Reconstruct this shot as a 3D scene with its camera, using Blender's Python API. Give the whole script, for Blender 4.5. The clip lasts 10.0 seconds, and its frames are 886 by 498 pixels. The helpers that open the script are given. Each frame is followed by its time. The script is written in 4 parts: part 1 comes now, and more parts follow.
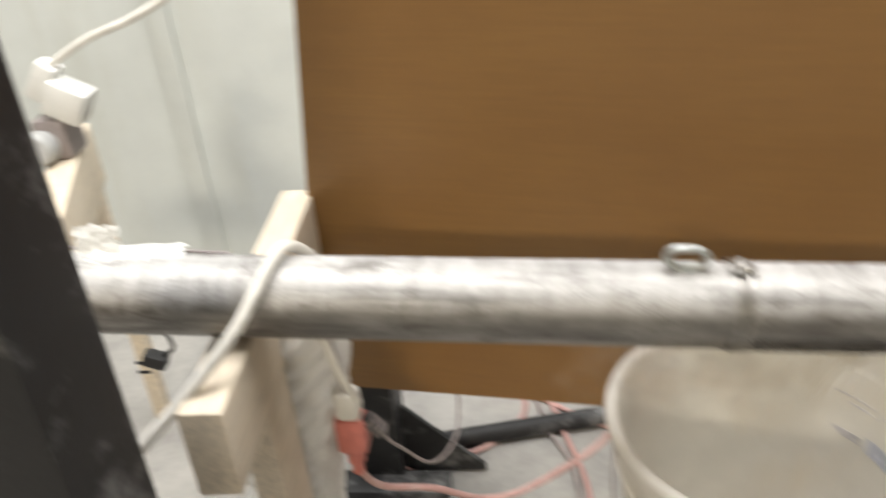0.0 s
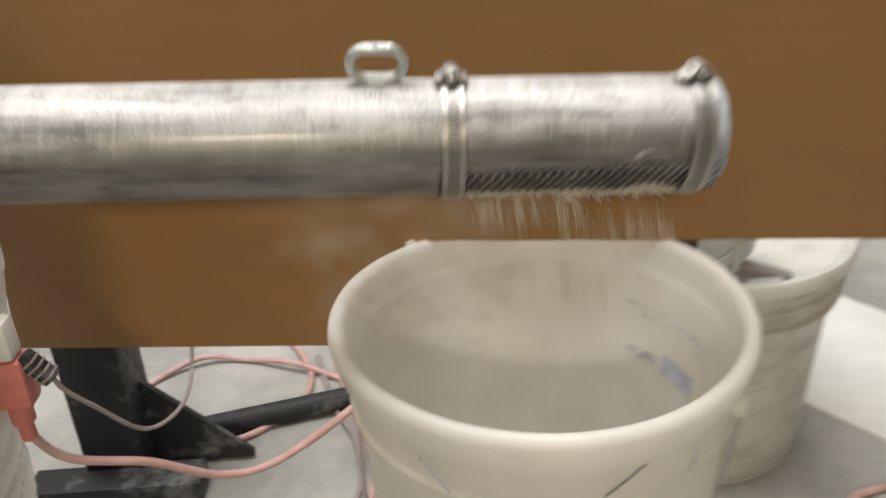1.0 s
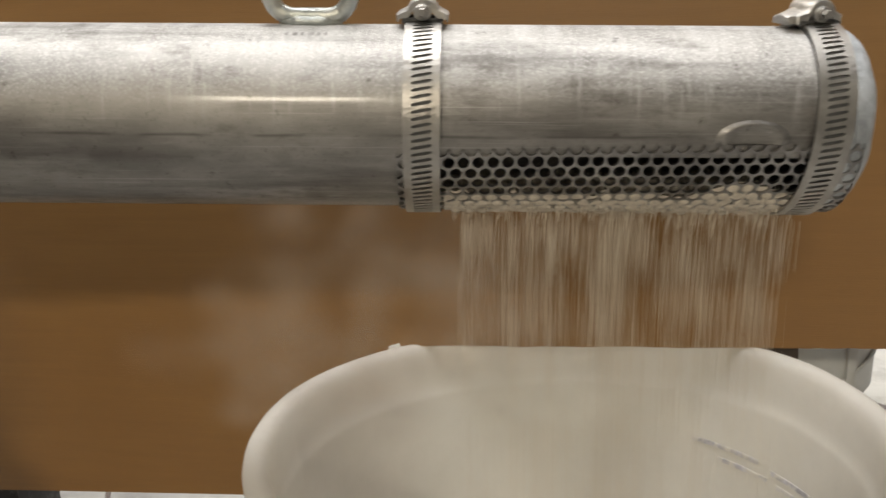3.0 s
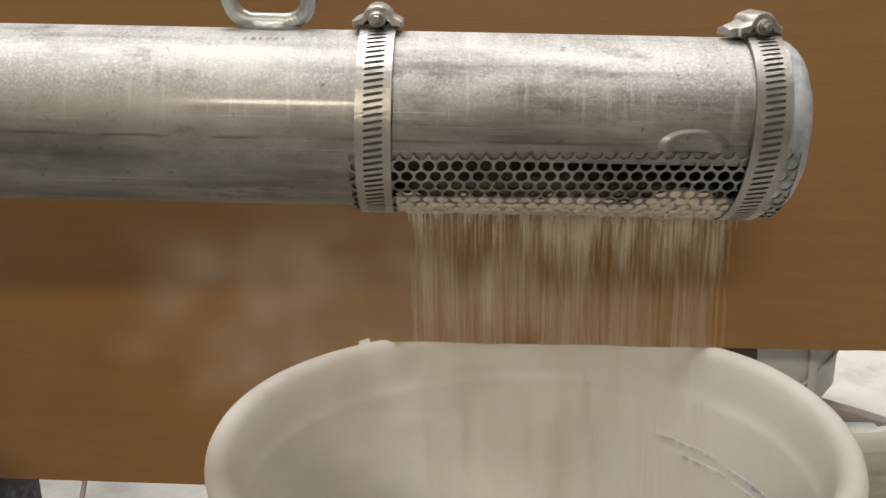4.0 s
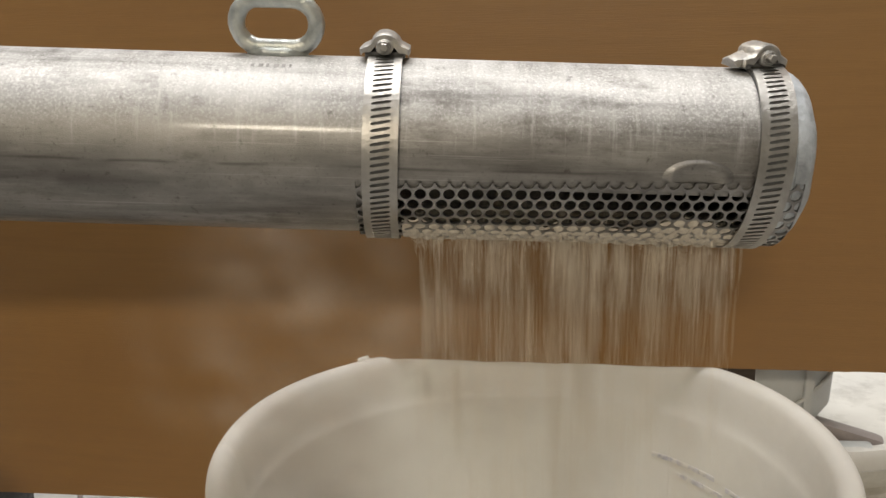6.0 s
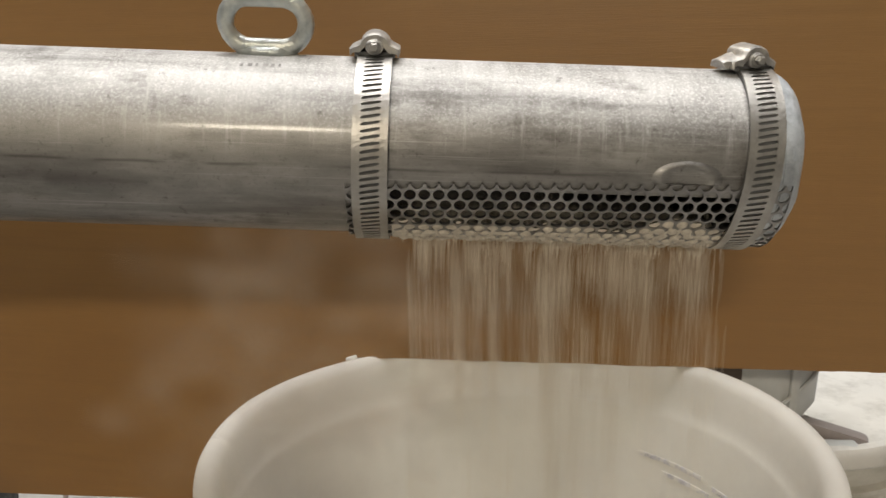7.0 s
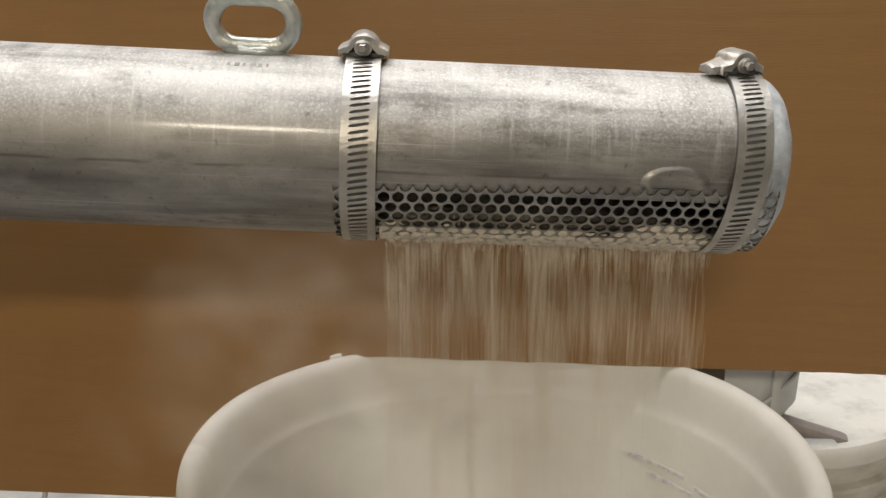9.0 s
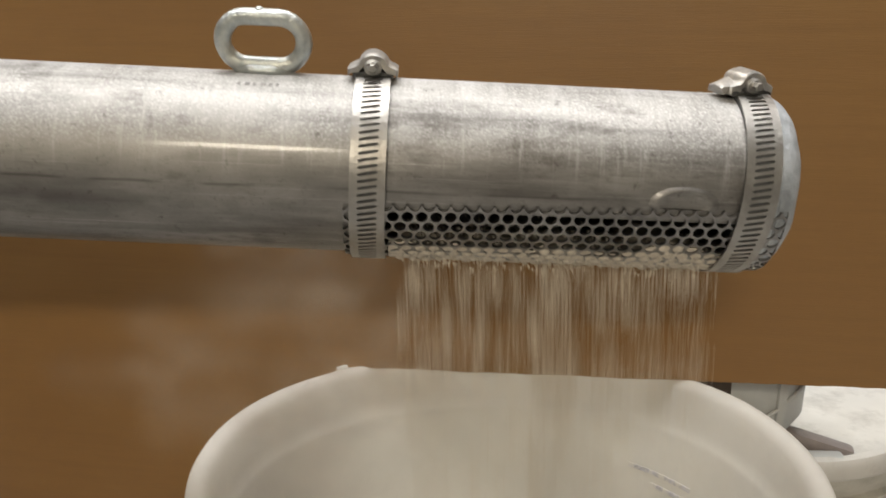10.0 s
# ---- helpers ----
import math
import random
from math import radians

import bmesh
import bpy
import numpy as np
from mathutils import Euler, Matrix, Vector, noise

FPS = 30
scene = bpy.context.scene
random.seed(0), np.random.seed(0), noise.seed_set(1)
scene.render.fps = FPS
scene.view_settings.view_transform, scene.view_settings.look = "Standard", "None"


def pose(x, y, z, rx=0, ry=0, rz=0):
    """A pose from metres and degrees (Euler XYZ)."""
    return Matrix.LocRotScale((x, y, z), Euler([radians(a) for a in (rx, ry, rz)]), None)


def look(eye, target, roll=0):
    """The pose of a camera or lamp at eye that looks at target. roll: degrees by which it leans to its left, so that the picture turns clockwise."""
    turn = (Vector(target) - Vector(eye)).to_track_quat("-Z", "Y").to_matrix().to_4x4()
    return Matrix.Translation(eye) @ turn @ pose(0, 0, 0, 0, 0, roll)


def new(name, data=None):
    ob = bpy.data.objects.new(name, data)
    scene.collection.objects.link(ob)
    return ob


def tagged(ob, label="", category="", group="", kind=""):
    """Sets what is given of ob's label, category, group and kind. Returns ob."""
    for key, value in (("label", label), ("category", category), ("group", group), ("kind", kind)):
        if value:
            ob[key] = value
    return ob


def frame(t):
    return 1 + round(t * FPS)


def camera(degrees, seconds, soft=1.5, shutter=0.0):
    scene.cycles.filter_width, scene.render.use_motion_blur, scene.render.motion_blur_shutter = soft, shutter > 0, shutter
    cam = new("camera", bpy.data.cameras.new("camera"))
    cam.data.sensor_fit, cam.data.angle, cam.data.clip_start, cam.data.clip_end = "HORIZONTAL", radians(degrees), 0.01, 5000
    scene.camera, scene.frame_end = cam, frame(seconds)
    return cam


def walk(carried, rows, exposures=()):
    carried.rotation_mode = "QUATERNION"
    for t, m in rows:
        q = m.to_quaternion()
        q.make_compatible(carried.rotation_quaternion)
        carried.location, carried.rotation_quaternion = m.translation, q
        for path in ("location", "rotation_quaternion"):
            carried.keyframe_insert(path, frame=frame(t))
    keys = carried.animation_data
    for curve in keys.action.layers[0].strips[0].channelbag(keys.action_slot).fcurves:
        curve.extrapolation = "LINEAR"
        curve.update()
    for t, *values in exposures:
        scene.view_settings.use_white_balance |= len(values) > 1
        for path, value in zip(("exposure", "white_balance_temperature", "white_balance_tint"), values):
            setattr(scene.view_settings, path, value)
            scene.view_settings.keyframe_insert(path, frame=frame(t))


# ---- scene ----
cam = camera(54.5, 10.0, soft=1.5, shutter=1.0)
# seconds, eye, Euler degrees
ROWS = [
    (0, -0.1503, -0.6072, 0.9484, 59.9, 4.86, 5.2),
    (0.2, -0.1237, -0.6283, 0.9229, 61.01, 5.05, 2.59),
    (0.5, -0.0584, -0.6062, 0.8311, 65.52, 3.7, -0.44),
    (0.7, -0.0421, -0.5603, 0.7797, 63.83, 1.51, -4.9),
    (1, -0.0178, -0.5106, 0.7152, 62.93, 3.01, -2.73),
    (1.3, -0.0081, -0.4639, 0.675, 65.14, 6.04, -0.6),
    (1.5, -0.0051, -0.4479, 0.659, 66.81, 5.94, 0.76),
    (1.7, -0.003, -0.435, 0.6447, 68.82, 5.01, 1.64),
    (2, -0.0069, -0.4187, 0.6208, 71.55, 3.22, 1.59),
    (2.3, -0.0086, -0.3831, 0.5838, 73.37, 2.17, -1.56),
    (2.5, -0.0017, -0.36, 0.5784, 74.79, 2.45, -0.34),
    (2.7, 0.0021, -0.3487, 0.5694, 75.78, 2.53, 0.25),
    (3, 0.0151, -0.3503, 0.5621, 76.48, 2.43, 0.76),
    (4.5, 0.0337, -0.3622, 0.5684, 75.99, 1.34, 0.49),
    (5, 0.0279, -0.3592, 0.5701, 76.2, 1.35, 0.32),
    (5.5, 0.028, -0.3593, 0.5745, 76.42, 1.14, 0.35),
    (7, 0.027, -0.3588, 0.5763, 76.25, 0.78, -0.53),
    (7.5, 0.0228, -0.3579, 0.5796, 76.2, 0.54, -1.29),
    (8, 0.0249, -0.3581, 0.5786, 76.47, 0.33, -0.79),
    (8.5, 0.0267, -0.3575, 0.5774, 76.12, 0.19, -1.09),
    (9, 0.0248, -0.3566, 0.5799, 75.75, 0.08, -1.59),
    (9.5, 0.0263, -0.3559, 0.5804, 75.85, 0.01, -1.5),
    (10, 0.0227, -0.3557, 0.5867, 75.87, -0.01, -1.33),
]
scene.cycles.transparent_max_bounces = 48
walk(cam, [(t, pose(x, y, z, rx, ry, rz)) for t, x, y, z, rx, ry, rz in ROWS],
     exposures=[(0.0, 0.20), (0.5, 0.10), (0.7, 0.15), (1.0, 0.08), (1.5, 0.0), (10.0, 0.0)])

PIPE_R, PIPE_Z, SLOPE = 0.036, 0.5334, 2.7375
PIPE = pose(0, 0, PIPE_Z, 0, SLOPE, 0)

# ---- world and lamps ----
world = bpy.data.worlds.new("world")
scene.world = world
world.use_nodes = True
world.node_tree.nodes["Background"].inputs[0].default_value = (0.9, 0.95, 1.0, 1)
world.node_tree.nodes["Background"].inputs[1].default_value = 0.05


def area(name, at, target, sx, sy, watts, colour):
    lamp = bpy.data.lights.new(name, "AREA")
    lamp.shape, lamp.size, lamp.size_y, lamp.energy, lamp.color = "RECTANGLE", sx, sy, watts, colour
    ob = new(name, lamp)
    ob.matrix_world = look(at, target)
    return ob


area("lamp_overhead", (-0.30, 0.10, 2.52), (-0.30, 0.0999, 0), 2.2, 1.2, 73, (1.0, 0.98, 0.97))
area("lamp_front", (-0.82, -4.1, 2.52), (-0.76, -3.2, 1.4), 0.85, 0.36, 116, (1.0, 0.885, 0.70))


# ---- materials ----
def mat(name, colour, rough=0.5, metal=0.0, var=0.12, scale=30.0, bump=0.15, bscale=200.0, stretch=(1, 1, 1), dark=None, dirt=None,
        dirt_scale=6.0, dirt_at=(0.5, 0.7), translucent=0.0, coat=0.0, alpha=1.0, rough_var=0.1, dirt_stretch=(1, 1, 1)):
    m = bpy.data.materials.new(name)
    m.use_nodes = True
    nt = m.node_tree
    n, l = nt.nodes, nt.links
    b = n["Principled BSDF"]
    co = n.new("ShaderNodeTexCoord")
    mp = n.new("ShaderNodeMapping")
    mp.inputs["Scale"].default_value = stretch
    l.new(co.outputs["Object"], mp.inputs["Vector"])
    t1 = n.new("ShaderNodeTexNoise")
    t1.inputs["Scale"].default_value, t1.inputs["Detail"].default_value = scale, 8
    t1.inputs["Roughness"].default_value = 0.65
    l.new(mp.outputs[0], t1.inputs["Vector"])
    r1 = n.new("ShaderNodeValToRGB")
    c = colour
    d = dark or tuple(q * (1 - 2.2 * var) for q in c)
    hi = tuple(min(1, q * (1 + var)) for q in c)
    r1.color_ramp.elements[0].position, r1.color_ramp.elements[0].color = 0.3, (*d, 1)
    r1.color_ramp.elements[1].position, r1.color_ramp.elements[1].color = 0.7, (*hi, 1)
    l.new(t1.outputs["Fac"], r1.inputs[0])
    out = r1.outputs[0]
    if dirt:
        mp2 = n.new("ShaderNodeMapping")
        mp2.inputs["Scale"].default_value = dirt_stretch
        l.new(co.outputs["Object"], mp2.inputs["Vector"])
        t2 = n.new("ShaderNodeTexNoise")
        t2.inputs["Scale"].default_value, t2.inputs["Detail"].default_value = dirt_scale, 10
        t2.inputs["Roughness"].default_value = 0.7
        l.new(mp2.outputs[0], t2.inputs["Vector"])
        r2 = n.new("ShaderNodeMapRange")
        r2.inputs["From Min"].default_value, r2.inputs["From Max"].default_value = dirt_at
        l.new(t2.outputs["Fac"], r2.inputs["Value"])
        mx = n.new("ShaderNodeMix")
        mx.data_type = "RGBA"
        l.new(r2.outputs[0], mx.inputs["Factor"])
        l.new(out, mx.inputs["A"])
        mx.inputs["B"].default_value = (*dirt, 1)
        out = mx.outputs["Result"]
    l.new(out, b.inputs["Base Color"])
    rr = n.new("ShaderNodeMapRange")
    rr.inputs["To Min"].default_value, rr.inputs["To Max"].default_value = max(0.02, rough - rough_var), min(1, rough + rough_var)
    l.new(t1.outputs["Fac"], rr.inputs["Value"])
    l.new(rr.outputs[0], b.inputs["Roughness"])
    b.inputs["Metallic"].default_value = metal
    b.inputs["Coat Weight"].default_value = coat
    t3 = n.new("ShaderNodeTexNoise")
    t3.inputs["Scale"].default_value, t3.inputs["Detail"].default_value = bscale, 4
    l.new(mp.outputs[0], t3.inputs["Vector"])
    bp = n.new("ShaderNodeBump")
    bp.inputs["Strength"].default_value, bp.inputs["Distance"].default_value = bump, 0.002
    l.new(t3.outputs["Fac"], bp.inputs["Height"])
    l.new(bp.outputs[0], b.inputs["Normal"])
    surf = b.outputs[0]
    o = n["Material Output"]
    if translucent:
        tr = n.new("ShaderNodeBsdfTranslucent")
        l.new(out, tr.inputs[0])
        ms = n.new("ShaderNodeMixShader")
        ms.inputs[0].default_value = translucent
        l.new(surf, ms.inputs[1])
        l.new(tr.outputs[0], ms.inputs[2])
        surf = ms.outputs[0]
    if alpha < 1:
        tp = n.new("ShaderNodeBsdfTransparent")
        ms = n.new("ShaderNodeMixShader")
        ms.inputs[0].default_value = alpha
        l.new(tp.outputs[0], ms.inputs[1])
        l.new(surf, ms.inputs[2])
        surf = ms.outputs[0]
    l.new(surf, o.inputs[0])
    return m


def thin(m, most):
    """Lets the opacity follow the mesh's thickness attribute."""
    n, l = m.node_tree.nodes, m.node_tree.links
    at, mu = n.new("ShaderNodeAttribute"), n.new("ShaderNodeMath")
    at.attribute_name, mu.operation = "thickness", "MULTIPLY"
    mu.inputs[1].default_value = most
    l.new(at.outputs["Fac"], mu.inputs[0])
    l.new(mu.outputs[0], n["Material Output"].inputs[0].links[0].from_node.inputs[0])


ALU = mat("aluminium", (0.315, 0.302, 0.284), 0.48, 1.0, 0.18, 16, 0.14, 1500, stretch=(1, 2.5, 2.5), dirt=(0.15, 0.14, 0.13), dirt_scale=6,
          dirt_at=(0.46, 0.70), dirt_stretch=(1.2, 10, 10), rough_var=0.10)


def add_film(m, colour, scale, stretch, lo, hi, most, settle_lit=None):
    """A broken film of dry powder or soot over a material: diffuse where the noise is high. The optional heights
    thicken it upwards: settled powder, and a painted lighter top.
    """
    nt = m.node_tree
    n, l = nt.nodes, nt.links
    o = n["Material Output"]
    old = o.inputs[0].links[0].from_socket
    co, mp, tx = n.new("ShaderNodeTexCoord"), n.new("ShaderNodeMapping"), n.new("ShaderNodeTexNoise")
    mp.inputs["Scale"].default_value = stretch
    tx.inputs["Scale"].default_value, tx.inputs["Detail"].default_value, tx.inputs["Roughness"].default_value = scale, 9, 0.7
    l.new(co.outputs["Object"], mp.inputs[0])
    l.new(mp.outputs[0], tx.inputs["Vector"])
    mr = n.new("ShaderNodeMapRange")
    mr.inputs["From Min"].default_value, mr.inputs["From Max"].default_value, mr.inputs["To Max"].default_value = lo, hi, most
    l.new(tx.outputs["Fac"], mr.inputs["Value"])
    df, mx = n.new("ShaderNodeBsdfDiffuse"), n.new("ShaderNodeMixShader")
    df.inputs[0].default_value = (*colour, 1)
    fac = mr.outputs[0]
    if settle_lit:
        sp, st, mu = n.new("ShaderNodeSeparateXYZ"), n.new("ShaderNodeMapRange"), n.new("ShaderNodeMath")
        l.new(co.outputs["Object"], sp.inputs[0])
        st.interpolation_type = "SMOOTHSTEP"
        st.inputs["From Min"].default_value, st.inputs["From Max"].default_value = settle_lit
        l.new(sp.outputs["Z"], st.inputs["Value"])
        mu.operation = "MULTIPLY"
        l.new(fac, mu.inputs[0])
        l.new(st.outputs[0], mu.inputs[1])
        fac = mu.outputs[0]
    l.new(fac, mx.inputs[0])
    l.new(old, mx.inputs[1])
    l.new(df.outputs[0], mx.inputs[2])
    l.new(mx.outputs[0], o.inputs[0])


def add_scratch(m, height, wide, colour, most):
    """A long sooty scratch along the pipe, wavering and broken."""
    nt = m.node_tree
    n, l = nt.nodes, nt.links
    o = n["Material Output"]
    old = o.inputs[0].links[0].from_socket
    co, sp = n.new("ShaderNodeTexCoord"), n.new("ShaderNodeSeparateXYZ")
    l.new(co.outputs["Object"], sp.inputs[0])

    def wave(scale, detail):
        tx, mp = n.new("ShaderNodeTexNoise"), n.new("ShaderNodeMapping")
        mp.inputs["Location"].default_value = (height * 900, 0, 0)
        tx.inputs["Scale"].default_value, tx.inputs["Detail"].default_value = scale, detail
        l.new(co.outputs["Object"], mp.inputs[0])
        l.new(mp.outputs[0], tx.inputs["Vector"])
        return tx.outputs["Fac"]

    def op(kind, a, b):
        q = n.new("ShaderNodeMath")
        q.operation = kind
        for i, v in enumerate((a, b)):
            if isinstance(v, float):
                q.inputs[i].default_value = v
            else:
                l.new(v, q.inputs[i])
        return q.outputs[0]

    off = op("ABSOLUTE", op("ADD", op("SUBTRACT", sp.outputs["Z"], float(height)), op("MULTIPLY", op("SUBTRACT", wave(7.0, 3), 0.5), 0.006)), 0.0)
    near = n.new("ShaderNodeMapRange")
    near.inputs["From Min"].default_value, near.inputs["From Max"].default_value = float(wide), 0.0
    l.new(off, near.inputs["Value"])
    gap = n.new("ShaderNodeMapRange")
    gap.inputs["From Min"].default_value, gap.inputs["From Max"].default_value, gap.inputs["To Max"].default_value = 0.42, 0.56, most
    l.new(wave(34.0, 5), gap.inputs["Value"])
    df, mx = n.new("ShaderNodeBsdfDiffuse"), n.new("ShaderNodeMixShader")
    df.inputs[0].default_value = (*colour, 1)
    l.new(op("MULTIPLY", near.outputs[0], gap.outputs[0]), mx.inputs[0])
    l.new(old, mx.inputs[1])
    l.new(df.outputs[0], mx.inputs[2])
    l.new(mx.outputs[0], o.inputs[0])


for node in ALU.node_tree.nodes:
    if node.type == "BSDF_PRINCIPLED":
        node.inputs["Coat Weight"].default_value, node.inputs["Coat Roughness"].default_value = 0.35, 0.14
# height-limited pale films: dust on top, plus the pipe's lit-above, dark-below shading in colour
add_film(ALU, (0.62, 0.615, 0.605), 9, (9, 1.4, 1.4), 0.22, 0.62, 0.74, settle_lit=(0.004, 0.030))
add_film(ALU, (0.74, 0.735, 0.72), 900, (1, 1, 1), 0.50, 0.60, 0.55, settle_lit=(0.003, 0.025))
add_film(ALU, (0.08, 0.075, 0.07), 800, (1, 1, 1), 0.56, 0.66, 0.34)
add_film(ALU, (0.075, 0.062, 0.05), 26, (0.7, 1.6, 1.6), 0.54, 0.66, 0.58)
add_film(ALU, (0.07, 0.065, 0.06), 4, (1.3, 14, 14), 0.50, 0.66, 0.5)
add_film(ALU, (0.05, 0.042, 0.035), 170, (1, 1, 1), 0.61, 0.68, 0.55)
add_film(ALU, (0.60, 0.59, 0.57), 30, (0.25, 30, 30), 0.60, 0.72, 0.35)
add_film(ALU, (0.66, 0.65, 0.63), 12, (19, 1.6, 1.6), 0.55, 0.72, 0.50, settle_lit=(-0.004, 0.016))
add_scratch(ALU, -0.0042, 0.0009, (0.06, 0.055, 0.05), 0.6)
add_scratch(ALU, -0.0125, 0.0030, (0.07, 0.065, 0.06), 0.4)
CAP = mat("cap_metal", (0.48, 0.51, 0.54), 0.6, 0.25, 0.12, 60, 0.5, 240, dirt=(0.27, 0.29, 0.31), dirt_scale=70, dirt_at=(0.46, 0.66))
PERF = mat("perforated_metal", (0.30, 0.29, 0.28), 0.36, 1.0, 0.16, 60, 0.15, 600, dirt=(0.12, 0.115, 0.11), dirt_scale=45, dirt_at=(0.46, 0.7))
BAND = mat("clamp_steel", (0.40, 0.385, 0.36), 0.42, 1.0, 0.12, 60, 0.15, 500, dirt=(0.30, 0.28, 0.25), dirt_scale=50, dirt_at=(0.48, 0.7))
HOUSING = mat("clamp_housing_steel", (0.37, 0.36, 0.345), 0.5, 0.6, 0.15, 90, 0.3, 300, dirt=(0.56, 0.52, 0.45), dirt_scale=80)
LINK = mat("galvanised_steel", (0.50, 0.53, 0.52), 0.42, 0.85, 0.1, 120, 0.3, 400, dirt=(0.66, 0.66, 0.6), dirt_scale=60)
BOARD = mat("brown_board", (0.246, 0.128, 0.037), 0.44, 0.0, 0.05, 9, 0.10, 60, stretch=(1, 1, 22), dirt=(0.206, 0.103, 0.031), dirt_scale=3.0,
            dirt_at=(0.4, 0.75), dirt_stretch=(1, 1, 2))
PLASTIC = mat("white_plastic", (0.91, 0.89, 0.84), 0.4, 0.0, 0.04, 12, 0.05, 120, dirt=(0.84, 0.81, 0.74), dirt_scale=9, dirt_at=(0.5, 0.85),
              translucent=0.5)
LIDMAT = mat("lid_plastic", (0.66, 0.64, 0.60), 0.5, 0.0, 0.05, 14, 0.1, 120, dirt=(0.36, 0.34, 0.31), dirt_scale=22, dirt_at=(0.50, 0.78))
GRUBBY = mat("grubby_plastic", (0.70, 0.67, 0.60), 0.5, 0.0, 0.06, 12, 0.3, 60, dirt=(0.42, 0.40, 0.34), dirt_scale=12, dirt_at=(0.48, 0.72), translucent=0.15,
             dirt_stretch=(1, 1, 2.5))
PRINT = mat("faded_blue_print", (0.73, 0.725, 0.775), 0.5, 0.0, 0.2, 160, 0.05, 200, dirt=(0.88, 0.86, 0.82), dirt_scale=130, dirt_at=(0.42, 0.56), translucent=0.5)
PRINTBLUE = mat("blue_print", (0.54, 0.57, 0.66), 0.5, 0.0, 0.2, 60, 0.05, 200)
WOOD = mat("pine", (0.74, 0.64, 0.50), 0.6, 0.0, 0.12, 18, 0.15, 150, stretch=(8, 1, 8), dirt=(0.70, 0.62, 0.5), dirt_scale=10)
BLACK = mat("black_paint", (0.016, 0.016, 0.017), 0.6, 0.0, 0.2, 20, 0.2, 150, dirt=(0.20, 0.20, 0.20), dirt_scale=16, dirt_at=(0.53, 0.72))
FLOOR = mat("grey_floor", (0.30, 0.29, 0.275), 0.55, 0.0, 0.08, 6, 0.1, 80, dirt=(0.47, 0.455, 0.425), dirt_scale=3, dirt_at=(0.4, 0.65))
SHEET = mat("white_sheet", (0.76, 0.75, 0.72), 0.5, 0.0, 0.05, 10, 0.1, 80, dirt=(0.64, 0.63, 0.59), dirt_scale=7, dirt_at=(0.5, 0.75))
WALLM = mat("pale_panel", (0.66, 0.69, 0.66), 0.5, 0.0, 0.05, 4, 0.05, 30, dirt=(0.55, 0.56, 0.50), dirt_scale=2.5, dirt_at=(0.5, 0.8), dirt_stretch=(3, 1, 0.4))
DIM = mat("grey_wall_paint", (0.30, 0.30, 0.30), 0.8, 0.0, 0.06, 5, 0.05, 60)
CEIL = mat("ceiling_paint", (0.75, 0.75, 0.73), 0.8, 0.0, 0.04, 5, 0.05, 60)
PINK = mat("pink_cord", (0.55, 0.33, 0.30), 0.45, 0.0, 0.1, 60, 0.1, 200, dirt=(0.62, 0.45, 0.42), dirt_scale=25)
REDPLUG = mat("coral_plastic", (0.62, 0.20, 0.16), 0.4, 0.0, 0.08, 60, 0.1, 200)
WHITECORD = mat("white_cord", (0.74, 0.72, 0.66), 0.45, 0.0, 0.06, 60, 0.1, 200)
GREYCORD = mat("grey_cord", (0.30, 0.26, 0.25), 0.45, 0.0, 0.1, 60, 0.1, 200)
HOSE = mat("hose_plastic", (0.90, 0.89, 0.86), 0.22, 0.0, 0.04, 20, 0.1, 100, translucent=0.25)
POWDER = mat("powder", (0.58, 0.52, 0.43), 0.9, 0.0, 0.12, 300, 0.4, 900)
# same powder, colour lifted to offset the shade the grains cast on each other
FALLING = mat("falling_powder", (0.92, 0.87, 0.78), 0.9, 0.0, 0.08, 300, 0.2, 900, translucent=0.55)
DUST = mat("fine_dust", (0.74, 0.64, 0.52), 0.9, 0.0, 0.05, 300, 0.1, 900, translucent=0.5, alpha=0.05)
thin(DUST, 0.065)
DARKWOOD = mat("dark_stained_wood", (0.060, 0.042, 0.030), 0.7, 0.0, 0.2, 60, 0.3, 200, stretch=(1, 1, 8))
PAPER = mat("white_paper", (0.8, 0.8, 0.77), 0.7, 0.0, 0.04, 30, 0.2, 80)
SCOOP = mat("grey_plastic", (0.56, 0.57, 0.56), 0.4, 0.0, 0.06, 30, 0.05, 120, translucent=0.15)
DARKFILL = mat("dark_fill", (0.10, 0.10, 0.10), 0.6, 0.0, 0.2, 100, 0.1, 200)
INKY = mat("ink_mark", (0.30, 0.29, 0.28), 0.6, 0.2, 0.2, 300, 0.1, 200)


# ---- mesh helpers ----
def mesh_of(name, bm, material, smooth=True):
    me = bpy.data.meshes.new(name)
    bmesh.ops.recalc_face_normals(bm, faces=bm.faces)
    bm.to_mesh(me)
    bm.free()
    me.materials.append(material)
    if smooth:
        me.shade_smooth()
        me.set_sharp_from_angle(angle=radians(40))
    return me


def part(name, bm, material, parent=None, label="", m=None, smooth=True):
    ob = new(name, mesh_of(name, bm, material, smooth))
    if parent:
        ob.parent = parent
    if m is not None:
        ob.matrix_basis = m
    return tagged(ob, label)


def root(name, m, label, category, group="", kind=""):
    ob = new(name)
    ob.empty_display_size = 0.05
    ob.matrix_basis = m
    return tagged(ob, label, category, group, kind)


